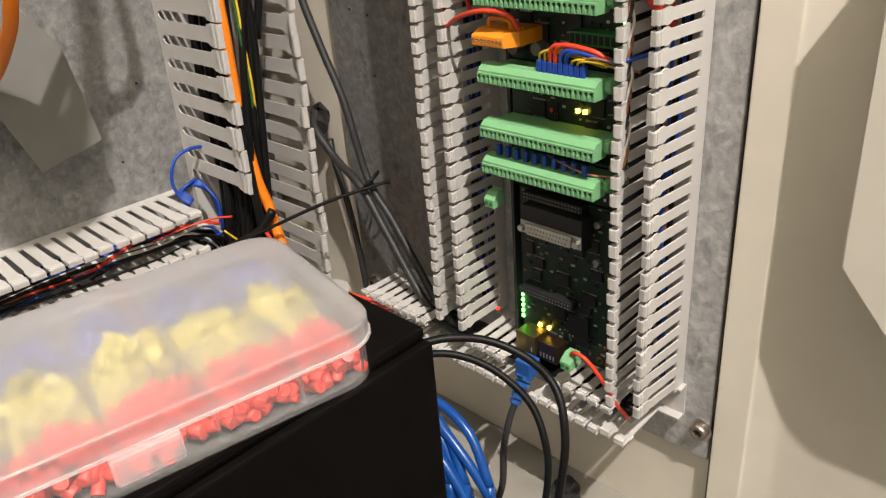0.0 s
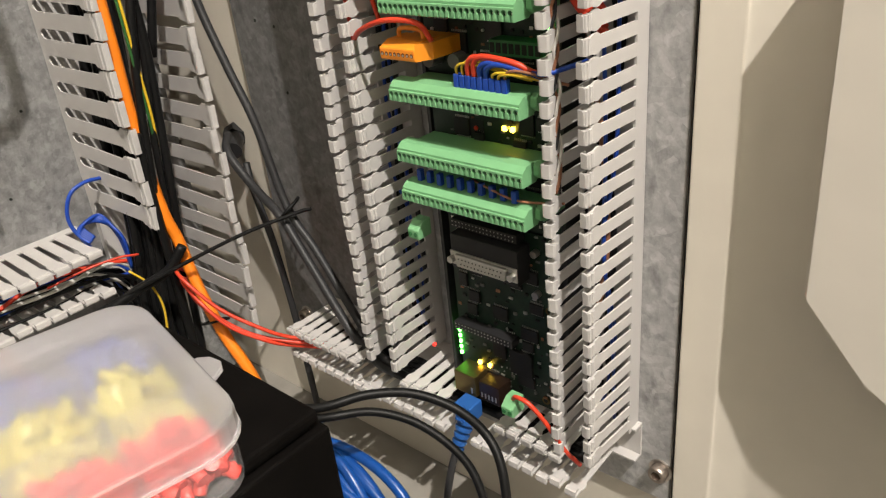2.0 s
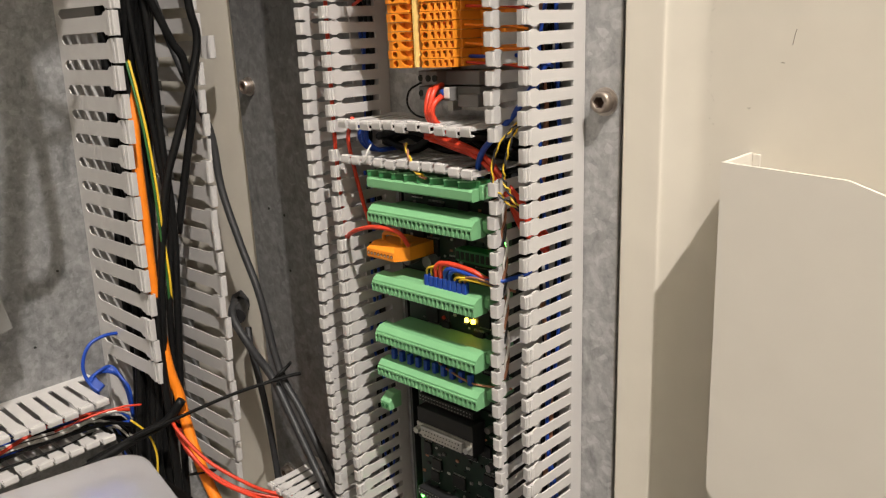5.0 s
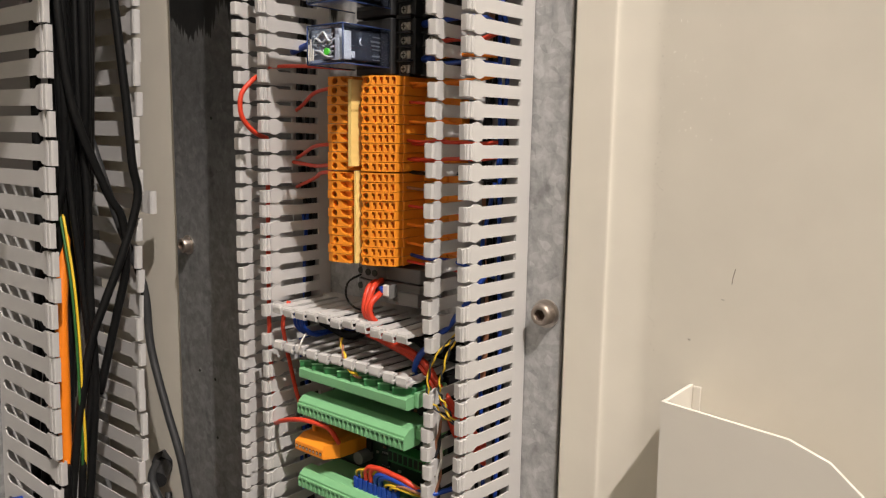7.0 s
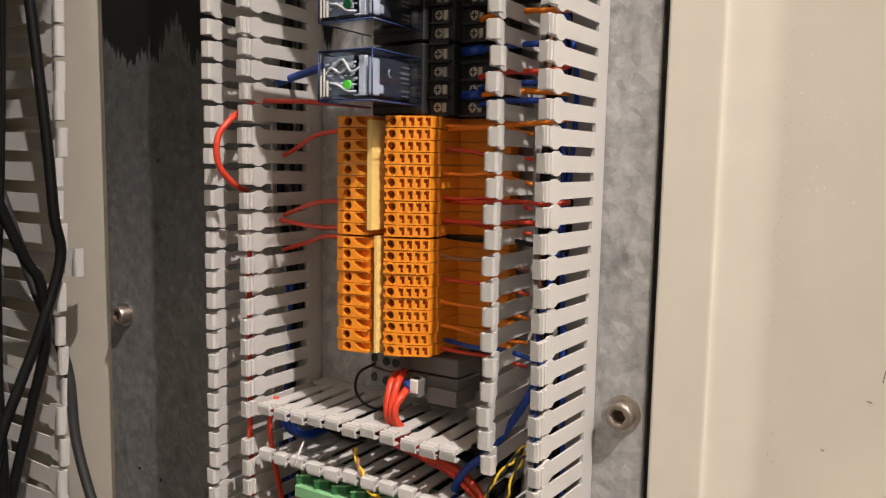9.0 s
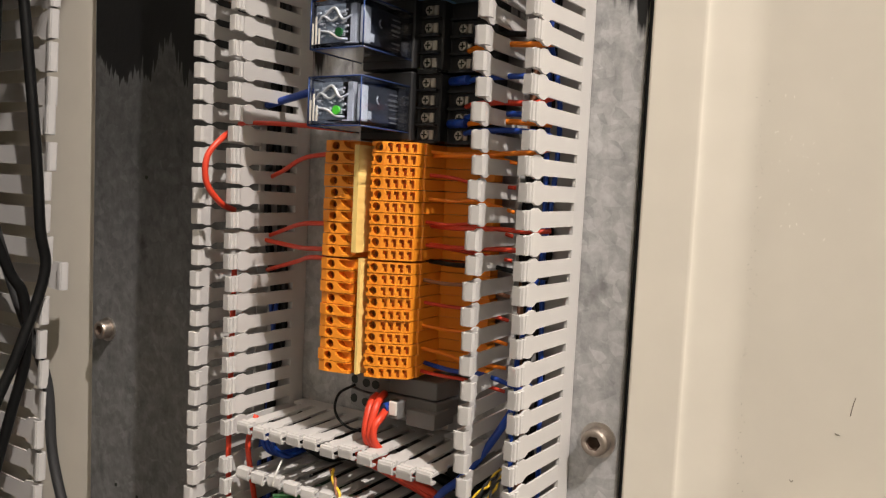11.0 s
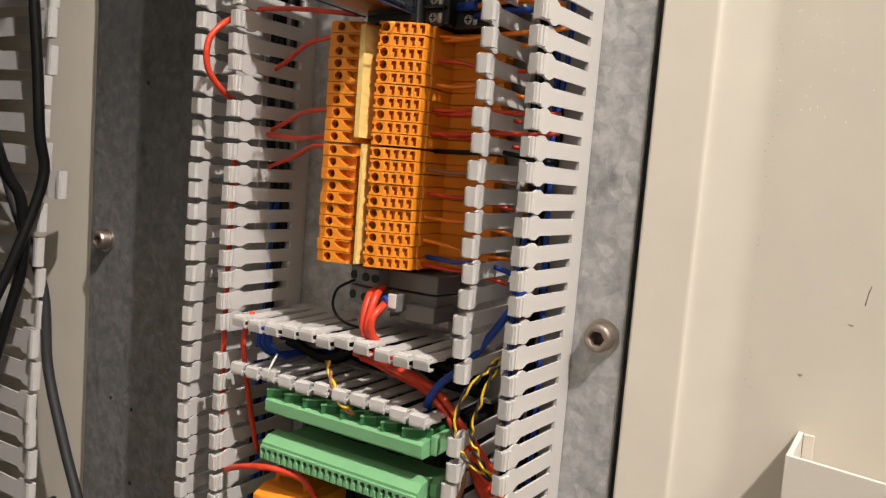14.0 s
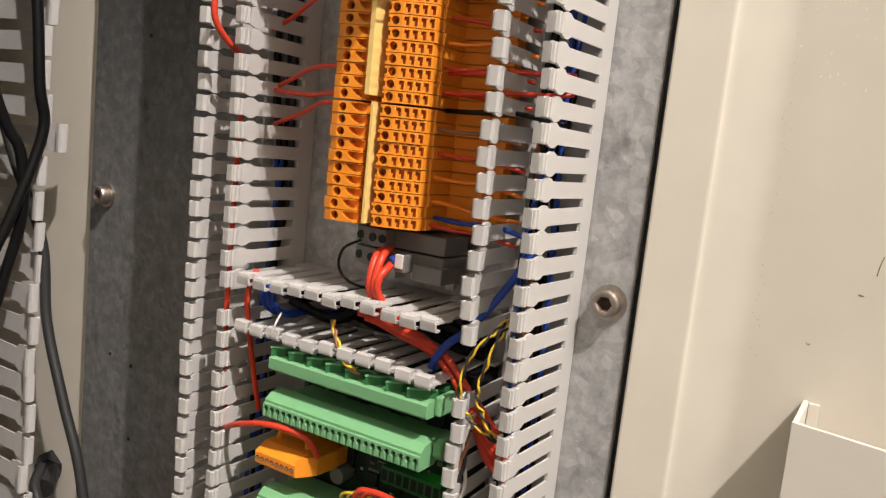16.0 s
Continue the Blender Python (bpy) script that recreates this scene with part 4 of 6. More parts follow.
def orange_plug():
    ob = thing("orange_plug", "orange eight-way screw plug with a loop handle", "connector", at=Matrix.Translation((-0.1335, -0.002, 1.1070)))
    w = 0.0240
    bm = prism(bmesh.new(), [(-0.030, 0.001), (-0.040, 0.001), (-0.0495, 0.0), (-0.0505, 0.001), (-0.0505, 0.0062), (-0.044, 0.0092), (-0.030, 0.0092)], 0, w, "x", bevel=0.0004)
    part("housing", bm, "orange", ob)
    bm = prism(bmesh.new(), [(w + 0.0001, -0.0500), (w + 0.0050, -0.0420), (w + 0.0062, -0.030), (w + 0.0001, -0.030)], 0.0005, 0.0088, "z")
    part("end_block", bm, "orange", ob)
    part("socket", box(bmesh.new(), 0.002, w + 0.0050, -0.0298, -0.0200, 0.0, 0.0085, 0.0004), "orange", ob)
    bm = tube(bmesh.new(), [(0.0040, -0.039, 0.008), (0.0042, -0.039, 0.0125), (0.0075, -0.039, 0.0138), (0.0165, -0.039, 0.0138), (0.0200, -0.039, 0.0125), (0.0202, -0.039, 0.008)], 0.0013, 8, 3)
    part("handle", bm, "orange", ob)
    for i in range(8):
        part("screw", ORANGE_SCREW, None, ob, at=Matrix.Translation((0.0020 + i * 0.00285, -0.0505, 0.0034)))
bm = bmesh.new()
disc(bm, (0, 0.0002, 0), (0, -1, 0), 0.00105, 0.0004, 10, 0)
disc(bm, (0.0001, 0.0, -0.0002), (0, -1, 0), 0.0006, 0.0004, 8, 1)
ORANGE_SCREW = mesh_of("orange_screw", bm, ["orange_hole", "tin"])
orange_plug()

def small_plug(x, y, z, label):
    ob = thing("small_plug", label, "connector", "small plugs", at=Matrix.Translation((x, y, z)))
    bm = prism(bmesh.new(), [(0, 0), (-0.011, 0), (-0.0115, 0.006), (-0.006, 0.0105), (0, 0.0105)], 0, 0.0082, "x", bevel=0.0004)
    part("housing", bm, "green", ob)
    bm = bmesh.new()
    for i in range(2):
        disc(bm, (0.0021 + i * 0.004, -0.0112, 0.0033), (0, -1, 0.05), 0.0013, 0.0005, 10)
    part("screw_holes", bm, "green_dark", ob)
small_plug(-0.1335, -0.038, 1.0035, "small light green two-way plug beside the boards")
small_plug(-0.0690, -0.045, 0.9095, "small light green two-way plug at the board's foot")

# ---- parts of the controller board ----
def d_sub():
    ob = thing("d_sub_socket", "grey metal d-shaped data socket with hex screws on a black base", "data socket")
    x0, x1, z = -0.1165, -0.0675, 0.9895
    part("base", box(bmesh.new(), x0 + 0.001, x1 - 0.001, -0.034, -0.0216, z - 0.007, z + 0.0150, 0.0006), "black", ob)
    part("flange", box(bmesh.new(), x0 + 0.001, x1 - 0.001, -0.0350, -0.0341, z - 0.0042, z + 0.0046, 0.0003), "tin", ob)
    c = x0 + 0.0075, x1 - 0.0075
    part("shell", prism(bmesh.new(), [(c[0], z - 0.0035), (c[1], z - 0.0035), (c[1] + 0.0012, z + 0.0040), (c[0] - 0.0012, z + 0.0040)], -0.0378, -0.0351, "y", bevel=0.0004), "tin", ob, "grey metal shell")
    bm = bmesh.new()
    for i in range(13):
        disc(bm, (c[0] + 0.002 + i * (c[1] - c[0] - 0.004) / 12, -0.0378, z + 0.0018), (0, -1, 0), 0.0004, 0.0003, 8)
    for i in range(12):
        disc(bm, (c[0] + 0.0034 + i * (c[1] - c[0] - 0.004) / 12, -0.0378, z - 0.0012), (0, -1, 0), 0.0004, 0.0003, 8)
    tagged(part("pin_holes", bm, "hole", ob), kind="stuff")
    for x in (x0 + 0.0034, x1 - 0.0034):
        bm = bmesh.new(); disc(bm, (x, -0.0351, z), (0, -1, 0), 0.0023, 0.0036, 6)
        part("hex_screw", bm, "tin", ob)
d_sub()

def network_socket():
    ob = thing("network_socket", "metal network socket at the foot of the controller board", "network socket")
    part("shell", box(bmesh.new(), -0.1220, -0.1050, -0.036, -0.0216, 0.8915, 0.9065, 0.0005), "brass", ob, "dull brassy metal shell")
    part("shell_tab", box(bmesh.new(), -0.1085, -0.1075, -0.0366, -0.0361, 0.894, 0.898), "tin", ob)
    pl = thing("network_plug", "blue network plug with a ribbed strain boot", "network plug")
    part("body", box(bmesh.new(), -0.1130, -0.1000, -0.0490, -0.0368, 0.8805, 0.8930, 0.0012), "blue_boot", pl)
    part("latch_tab", prism(bmesh.new(), [(-0.0502, 0.8830), (-0.0530, 0.8860), (-0.0536, 0.8850), (-0.0505, 0.8805)], -0.1090, -0.1040, "x"), "blue_boot", pl)
    bm = bmesh.new()
    for k in range(5):
        disc(bm, (-0.1065, -0.0460 - 0.0026 * k, 0.8800 - k * 0.0036), (0, -0.58, -0.81), 0.0062 - k * 0.0004, 0.0030, 16, 0, 0.0053 - k * 0.0004)
    part("strain_boot", bm, "blue_boot", pl)
    cable("network_cable", "grey network cable leaving the plug downwards", [(-0.1065, -0.0575, 0.8640), (-0.1070, -0.0640, 0.852), (-0.108, -0.070, 0.830), (-0.106, -0.076, 0.80), (-0.11, -0.085, 0.78), (-0.12, -0.09, 0.764)], 0.0026, "grey_cable")
network_socket()

for i in range(6):
    bm = box(bmesh.new(), -0.1268, -0.1250, -0.0232, -0.0216, 0.9095 + i * 0.0043, 0.9118 + i * 0.0043, 0.0002)
    thing("green_lamp", "small lit green indicator lamp on the board", "indicator lamp", "green lamps", "", bm, "led_green")
bm = box(bmesh.new(), -0.0510, -0.0484, -0.0236, -0.0216, 1.1202, 1.1226, 0.0002)
thing("green_lamp", "small lit green indicator lamp beside the duct", "indicator lamp", "green lamps", "", bm, "led_green")
for x, z in ((-0.1110, 0.9085), (-0.1030, 0.9090), (-0.0800, 1.0685), (-0.0750, 1.0685)):
    bm = box(bmesh.new(), x - 0.0011, x + 0.0011, -0.0236, -0.0216, z - 0.0012, z + 0.0012, 0.0002)
    thing("amber_lamp", "small lit amber indicator lamp on the board", "indicator lamp", "amber lamps", "", bm, "led_amber")
bm = bmesh.new(); disc(bm, (-0.1530, -0.0185, 0.9045), (0.3, -1, 0), 0.0013, 0.002, 10)
thing("red_lamp", "small lit red lamp low in the shadow", "indicator lamp", "", "", bm, "led_red")
bm = bmesh.new(); disc(bm, (-0.0990, -0.0222, 1.0660), (0, -1, 0), 0.0012, 0.0010, 10)
thing("red_button", "tiny dull red dot on a dark chip", "indicator lamp", "", "", bm, "red")
part("chip", box(bmesh.new(), -0.1035, -0.0945, -0.0221, -0.0216, 1.0615, 1.0705), "chip", thing("processor", "flat black processor chip on the board", "chip"))
part("housing", box(bmesh.new(), -0.0860, -0.0700, -0.0240, -0.0216, 0.9120, 0.9290, 0.0003), "chip", thing("processor", "flat black processor chip on the controller board", "chip"))
# board-to-board headers and fixing eyes
for z, x0, x1 in ((0.9365, -0.1235, -0.0800), (1.0085, -0.1180, -0.0720)):
    ob = thing("board_header", "long black pin header with bright pins", "pin header", "pin headers")
    part("strip", box(bmesh.new(), x0, x1, -0.0290, -0.0216, z - 0.0026, z + 0.0026, 0.0003), "black", ob)
    bm = bmesh.new()
    n = int((x1 - x0) / 0.0025)
    for i in range(n):
        for s in (-0.0012, 0.0012):
            box(bm, x0 + (i + 0.35) * 0.0025, x0 + (i + 0.6) * 0.0025, -0.0294, -0.0291, z + s - 0.0003, z + s + 0.0003)
    tagged(part("pins", bm, "tin", ob), kind="stuff")
for x, z in ((-0.1195, 0.9700), (-0.0570, 0.9640), (-0.0620, 0.8990), (-0.1190, 1.0035)):
    bm = bmesh.new(); disc(bm, (x, -0.0215, z), (0, -1, 0), 0.0027, 0.0005, 16, 0); disc(bm, (x, -0.0219, z), (0, -1, 0), 0.0014, 0.0003, 12, 1)
    thing("fixing_eye", "brassy ring round a fixing hole in the board", "fixing hole", "fixing eyes", "", bm, ["brass", "hole"])
for x, z in ((-0.1165, 1.0010), (-0.0640, 1.0000), (-0.0640, 0.9740)):
    bm = bmesh.new(); disc(bm, (x, -0.0216, z), (0, -1, 0), 0.0022, 0.004, 14)
    thing("standoff", "bright metal board standoff", "standoff", "standoffs", "", bm, "chrome")
def black_header(x0, x1, z):
    ob = thing("green_header", "dark green open pin header without a plug", "pin header")
    part("body", box(bmesh.new(), x0, x1, -0.031, -0.0216, z, z + 0.0075, 0.0003), "green_dark", ob)
    n = 8
    for i in range(n):
        w = (x1 - x0) / n
        part("cavity", box(bmesh.new(), x0 + i * w + 0.0006, x0 + (i + 1) * w - 0.0006, -0.0313, -0.0309, z + 0.0014, z + 0.0062), "hole", ob)
black_header(-0.0800, -0.0500, 1.1085)
for x, z in ((-0.1215, 1.1020), (-0.1040, 1.1030)):
    bm = bmesh.new(); disc(bm, (x, -0.0216, z), (0, -1, 0), 0.0038, 0.0090, 16)
    thing("capacitor", "round grey capacitor on the board", "capacitor", "capacitors", "", bm, "grey_block")

# ---- wires at the boards ----
for i in range(9):
    x = -0.0905 + i * 0.0036
    part("sleeve", prism(bmesh.new(), [(x, -0.0475), (x + 0.0031, -0.0475), (x + 0.0031, -0.0440), (x, -0.0440)], 1.0955, 1.1025 - 0.0004 * (i % 2), "z", bevel=0.0004), "blue", thing("blue_ferrule", "blue crimp sleeve pushed into the green connector", "wire ferrule", "blue ferrules at the boards"))
for i, (m, h, end) in enumerate((("yellow_wire", 0.0070, -0.064), ("yellow_wire", 0.0085, -0.062), ("red", 0.0105, -0.052), ("red", 0.0110, -0.047), ("blue", 0.0085, -0.052), ("blue", 0.0080, -0.047), ("yellow_wire", 0.0045, -0.060), ("yellow_wire", 0.0040, -0.055), ("brown", 0.0060, -0.047))):
    x = -0.0890 + i * 0.0036
    r = 0.0015 if m in ("red", "blue") else 0.0007
    cable("wire", f"{m.split('_')[0]} wire arching from its ferrule towards the duct", [(x, -0.0457, 1.1015), (x + 0.0015, -0.0475, 1.1015 + h * 0.65), (x + 0.007, -0.0480, 1.1015 + h), (max(x + 0.016, end - 0.008), -0.0465, 1.1015 + h * 0.85), (max(end, x + 0.018), -0.043, 1.1015 + h * 0.45), (max(end, x + 0.018) + 0.010, -0.036, 1.1000)], r, m, "wires at the boards", 8, 5)
cable("blue_wire", "blue wire poking through the duct wall at the boards", [(-0.056, -0.040, 1.104), (-0.046, -0.044, 1.106), (-0.039, -0.044, 1.1065), (-0.034, -0.036, 1.1075), (-0.030, -0.024, 1.108)], 0.0013, "blue")
for i in range(10):
    x = -0.1235 + i * 0.0070
    part("sleeve", box(bmesh.new(), x, x + 0.0030, -0.0465, -0.0435, 1.0400, 1.0466, 0.0004), "blue", thing("blue_ferrule", "blue crimp sleeve in the shade between two connectors", "wire ferrule", "blue ferrules at the boards"))
cable("wire", "brown wire lying along the connector towards the duct", [(-0.088, -0.042, 1.046), (-0.072, -0.046, 1.0445), (-0.056, -0.045, 1.0415), (-0.036, -0.036, 1.041)], 0.0007, "brown", "wires at the boards", 6)
cable("red_wire", "red wire looping from the duct into the orange plug", [(-0.172, -0.030, 1.106), (-0.163, -0.042, 1.112), (-0.146, -0.051, 1.121), (-0.126, -0.053, 1.127), (-0.108, -0.050, 1.126), (-0.103, -0.046, 1.117)], 0.0014, "red")
cable("red_wire", "red wire from the small plug into the duct", [(-0.0655, -0.050, 0.9165), (-0.060, -0.053, 0.9235), (-0.051, -0.053, 0.9220), (-0.042, -0.050, 0.9100), (-0.0345, -0.045, 0.8920), (-0.030, -0.036, 0.8760)], 0.0014, "red")
for k, (dx, m) in enumerate(((0, "brown"), (0.0012, "white_wire"), (-0.0011, "black"))):
    pts = [(-0.0365 + dx * 0.5 + 0.0014 * math.sin(i * 1.9 + k * 2.1), -0.040 + 0.0014 * math.cos(i * 1.9 + k * 2.1), 1.150 - i * 0.0085) for i in range(13)]
    cable("twisted_wire", f"thin {'black' if m == 'black' else m.split('_')[0]} wire of a loose twisted bundle in the duct", pts, 0.0008, m, "twisted wires", 6, 4)

# ---- wires at the terminals and relays ----
R = "red wires at the terminals"
cable("red_wire", "red wire looping out of the duct wall and back", [(-0.172, -0.040, 1.322), (-0.1655, -0.052, 1.318), (-0.1665, -0.060, 1.309), (-0.1665, -0.060, 1.297), (-0.1655, -0.052, 1.288), (-0.170, -0.040, 1.285)], 0.0014, "red")
for pts in ([(-0.172, -0.036, 1.3255), (-0.159, -0.040, 1.3255), (-0.134, -0.041, 1.3245), (-0.106, -0.034, 1.3225)],
            [(-0.168, -0.024, 1.299), (-0.150, -0.030, 1.304), (-0.128, -0.040, 1.310), (-0.109, -0.044, 1.312)],
            [(-0.168, -0.024, 1.271), (-0.150, -0.030, 1.276), (-0.128, -0.040, 1.281), (-0.109, -0.044, 1.2825)],
            [(-0.165, -0.028, 1.2715), (-0.135, -0.035, 1.270), (-0.123, -0.040, 1.2705), (-0.109, -0.044, 1.2715)],
            [(-0.165, -0.022, 1.256), (-0.140, -0.030, 1.2625), (-0.123, -0.040, 1.2665), (-0.109, -0.044, 1.2675)]):
    cable("red_wire", "red wire running from the duct to a terminal", pts, 0.0011, "red", R, 6)
rr = random.Random(12)
for i in range(0, 20, 2):
    z = TZ + (i + 0.5 + (1 if i > 8 else 0)) * TP
    m = rr.choice(["orange_wire", "red", "orange_wire", "red", "brown"])
    cable("terminal_wire", f"thin {m.split('_')[0]} wire from a terminal's side into the duct", [(-0.0765, -0.026, z), (-0.062, -0.024 + rr.uniform(-0.002, 0.002), z - 0.001), (-0.050, -0.023, z - 0.0015 + rr.uniform(-0.002, 0.002)), (-0.034, -0.020, z - 0.004)], 0.0008, m, "wires right of the terminals", 6, 4)
for z0, z1, m in ((1.2835, 1.2850, "red"), (1.2755, 1.2780, "red"), (1.2685, 1.2665, "rubber"), (1.2245, 1.2190, "blue"), (1.3130, 1.3170, "orange_wire")):
    cable("terminal_wire", f"thin {'black' if m == 'rubber' else m.split('_')[0]} wire crossing the duct wall", [(-0.073, -0.022, z0), (-0.055, -0.027, z0), (-0.040, -0.028, z0 + 0.001), (-0.024, -0.026, (z0 + z1) / 2), (-0.017, -0.022, z1)], 0.0010, m, "wires right of the terminals", 6, 5)
for k, (z, m) in enumerate(((1.3435, "blue"), (1.3290, "blue"), (1.3225, "blue"), (1.3260, "orange_wire"), (1.3560, "orange_wire"), (1.3600, "rubber"), (1.3335, "red"))):
    cable("relay_wire", f"{'black' if m == 'rubber' else m.split('_')[0]} wire from a relay socket into the duct", [(-0.0580, -0.0210, z), (-0.052, -0.024, z + 0.0006), (-0.040, -0.025, z + 0.001), (-0.027, -0.024, z + 0.0005), (-0.020, -0.020, z - 0.003 + 0.001 * k)], 0.0012, m, "wires at the relays", 6, 5)
for z in (1.3440, 1.3265):
    part("sleeve", tube(bmesh.new(), [(-0.0660, -0.0205, z), (-0.0560, -0.0240, z)], 0.0019, 8, 1, straight=True), "blue", thing("blue_sleeve", "blue insulating sleeve on a relay screw terminal", "wire ferrule", "blue sleeves"))
cable("blue_wire", "dark blue wire crossing from the relay to the duct", [(-0.104, -0.026, 1.3400), (-0.118, -0.028, 1.3415), (-0.132, -0.028, 1.3410), (-0.150, -0.025, 1.3385), (-0.170, -0.020, 1.336)], 0.0018, "blue")
for dx, h in ((0, 0), (0.0034, 0.0006), (0.0062, -0.004)):
    cable("red_wire", "stout red wire bending down into the lying duct", [(-0.0915 + dx, -0.028, 1.2085 + h), (-0.0885 + dx, -0.0375, 1.2065 + h), (-0.0872 + dx * 0.7, -0.0420, 1.1985), (-0.0868 + dx * 0.6, -0.0415, 1.1925), (-0.0850 + dx * 0.6, -0.0350, 1.1850), (-0.0820 + dx * 0.6, -0.0280, 1.1790)], 0.0017, "red", "stout red wires", 8)
bm = tube(bmesh.new(), [(-0.0815, -0.0300, 1.2058), (-0.0835, -0.0345, 1.2050)], 0.0021, 10, 1, straight=True)
thing("blue_ferrule", "bright blue ferrule collar on a red wire", "wire ferrule", "", "", bm, "blue")
part("tag", box(bmesh.new(), -0.0812, -0.0772, -0.0345, -0.0300, 1.2025, 1.2085, 0.0005), "white", thing("wire_tag", "small white plastic wire tag", "wire tag"))
cable("black_wire", "thin black wire curling under the grey terminals", [(-0.104, -0.028, 1.2105), (-0.110, -0.032, 1.206), (-0.111, -0.033, 1.198), (-0.105, -0.032, 1.192), (-0.094, -0.028, 1.190)], 0.0006, "rubber", "", 6)

# ---- wires in the lying duct ----
G = "wires in the lying duct"
for k in range(6):
    o = 0.0022 * k
    cable("red_wire", "stout red wire lying in the open duct", [(-0.100 + o * 0.6, -0.030 - 0.002 * (k % 3), 1.1815 - 0.0012 * (k // 2)), (-0.083 + o * 0.6, -0.034 + 0.002 * (k % 3), 1.1795 - 0.0022 * (k // 2)), (-0.067 + o * 0.6, -0.034 + 0.002 * (k % 3), 1.1760 - 0.0024 * (k // 2)), (-0.054 + o * 0.5, -0.034 + 0.002 * (k % 3), 1.1725 - 0.0022 * k), (-0.040 + o * 0.2, -0.034 + 0.001 * (k % 3), 1.1600 - 0.0026 * k), (-0.031, -0.030, 1.1480 - 0.003 * k), (-0.025, -0.016, 1.128 - 0.002 * k)], 0.0014, "red", G, 8)
for k in range(3):
    cable("blue_wire", "dark blue wire in the open duct", [(-0.150 + 0.003 * k, -0.036, 1.1850), (-0.1495 + 0.003 * k, -0.037, 1.1760), (-0.149 + 0.003 * k, -0.028, 1.1690), (-0.144, -0.010 - 0.001 * k, 1.1680), (-0.130, -0.0045, 1.1690)], 0.0014, "blue", G, 8)
rr = random.Random(90)
for k in range(6):
    y0, z0 = -0.005 - 0.0026 * k, rr.uniform(1.169, 1.184)
    cable("black_cable", "black cable lying deep in the short duct", [(-0.154, y0, z0), (-0.125, y0 + rr.uniform(-0.002, 0.001), rr.uniform(1.168, 1.185)), (-0.095, y0 + rr.uniform(-0.002, 0.001), rr.uniform(1.168, 1.185)), (-0.066, y0, rr.uniform(1.168, 1.184)), (-0.046, y0, rr.uniform(1.168, 1.180))], 0.0024, "rubber", "black cables in the short duct", 6, 5)
cable("blue_wire", "blue wire dropping from the upright duct", [(-0.026, -0.014, 1.222), (-0.034, -0.024, 1.202), (-0.042, -0.036, 1.186), (-0.052, -0.037, 1.176), (-0.059, -0.033, 1.164), (-0.058, -0.026, 1.152)], 0.0017, "blue", G, 8)
for k in range(2):
    for s in (0, 1):
        base = [(-0.024, -0.040, 1.194), (-0.027, -0.047, 1.188), (-0.034, -0.049, 1.178), (-0.0365, -0.049, 1.164), (-0.0325, -0.048, 1.156), (-0.024, -0.044, 1.149), (-0.020, -0.034, 1.142)] if k == 0 else [(-0.021, -0.040, 1.194), (-0.0235, -0.047, 1.188), (-0.027, -0.049, 1.176), (-0.029, -0.049, 1.166), (-0.027, -0.048, 1.159), (-0.022, -0.045, 1.150), (-0.019, -0.034, 1.142)]
        path = smooth_path(base, 5)
        tw = [p + Vector((0.0007 * math.cos(i * 1.3 + s * math.pi), 0.0005 * math.sin(i * 1.3 + s * math.pi), 0.0007 * math.sin(i * 1.3 + s * math.pi))) for i, p in enumerate(path)]
        bm = tube(bmesh.new(), tw, 0.0005, 6, 2)
        thing("twisted_wire", "thin yellow wire of a twisted pair looping out of the duct" if s == 0 else "thin black wire of a twisted pair looping out of the duct", "cable", "twisted pairs", "", bm, "yellow_wire" if s == 0 else "black")
for s in (0, 1):
    path = smooth_path([(-0.101, -0.047, 1.178), (-0.096, -0.050, 1.172), (-0.089, -0.052, 1.164), (-0.083, -0.050, 1.160)], 6)
    tw = [p + Vector((0.0008 * math.cos(i * 0.9 + s * math.pi), 0.0006, 0.0008 * math.sin(i * 0.9 + s * math.pi))) for i, p in enumerate(path)]
    thing("twisted_wire", "thin yellow and brown twisted wire in the lying duct", "cable", "twisted pairs", "", tube(bmesh.new(), tw, 0.0007, 6, 2), "yellow_wire" if s == 0 else "brown")
cable("cable_tie_end", "clipped white cable-tie end", [(-0.128, -0.048, 1.176), (-0.1265, -0.053, 1.172), (-0.128, -0.054, 1.166)], 0.0005, "white_wire", "", 6)
cable("red_wire", "red wire running down inside the upright duct", [(-0.1635, -0.045, 1.262), (-0.1640, -0.045, 1.23), (-0.1632, -0.046, 1.19), (-0.1640, -0.045, 1.16), (-0.1632, -0.042, 1.11)], 0.0013, "red")
cable("red_wire", "red wire dropping behind the lying duct", [(-0.152, -0.040, 1.190), (-0.1525, -0.044, 1.180), (-0.152, -0.044, 1.170), (-0.1535, -0.036, 1.14), (-0.154, -0.030, 1.12)], 0.0013, "red")

# wires that show through the duct slots
rr = random.Random(77)
for x0, m, n in ((-0.028, "blue", 2), (-0.030, "rubber", 4), (-0.033, "brown", 1), (-0.175, "blue", 2), (-0.178, "rubber", 3), (-0.171, "grey_cable", 1)):
    for k in range(n):
        y0 = rr.uniform(-0.007, -0.004) if m in ("rubber", "grey_cable") else rr.uniform(-0.012, -0.006)
        pts = [(x0 + rr.uniform(-0.007, 0.007), min(-0.0038, y0 + rr.uniform(-0.003, 0.003)), (1.24 - i * 0.030 if m == "blue" and x0 < -0.1 else 1.50 - i * 0.055)) for i in range(12)]
        cable("duct_wire", f"{'black' if m == 'rubber' else m.split('_')[0]} wire lying inside an upright duct", pts, 0.0011 if m == "blue" else 0.0017, m, "wires inside the ducts", 6, 4)

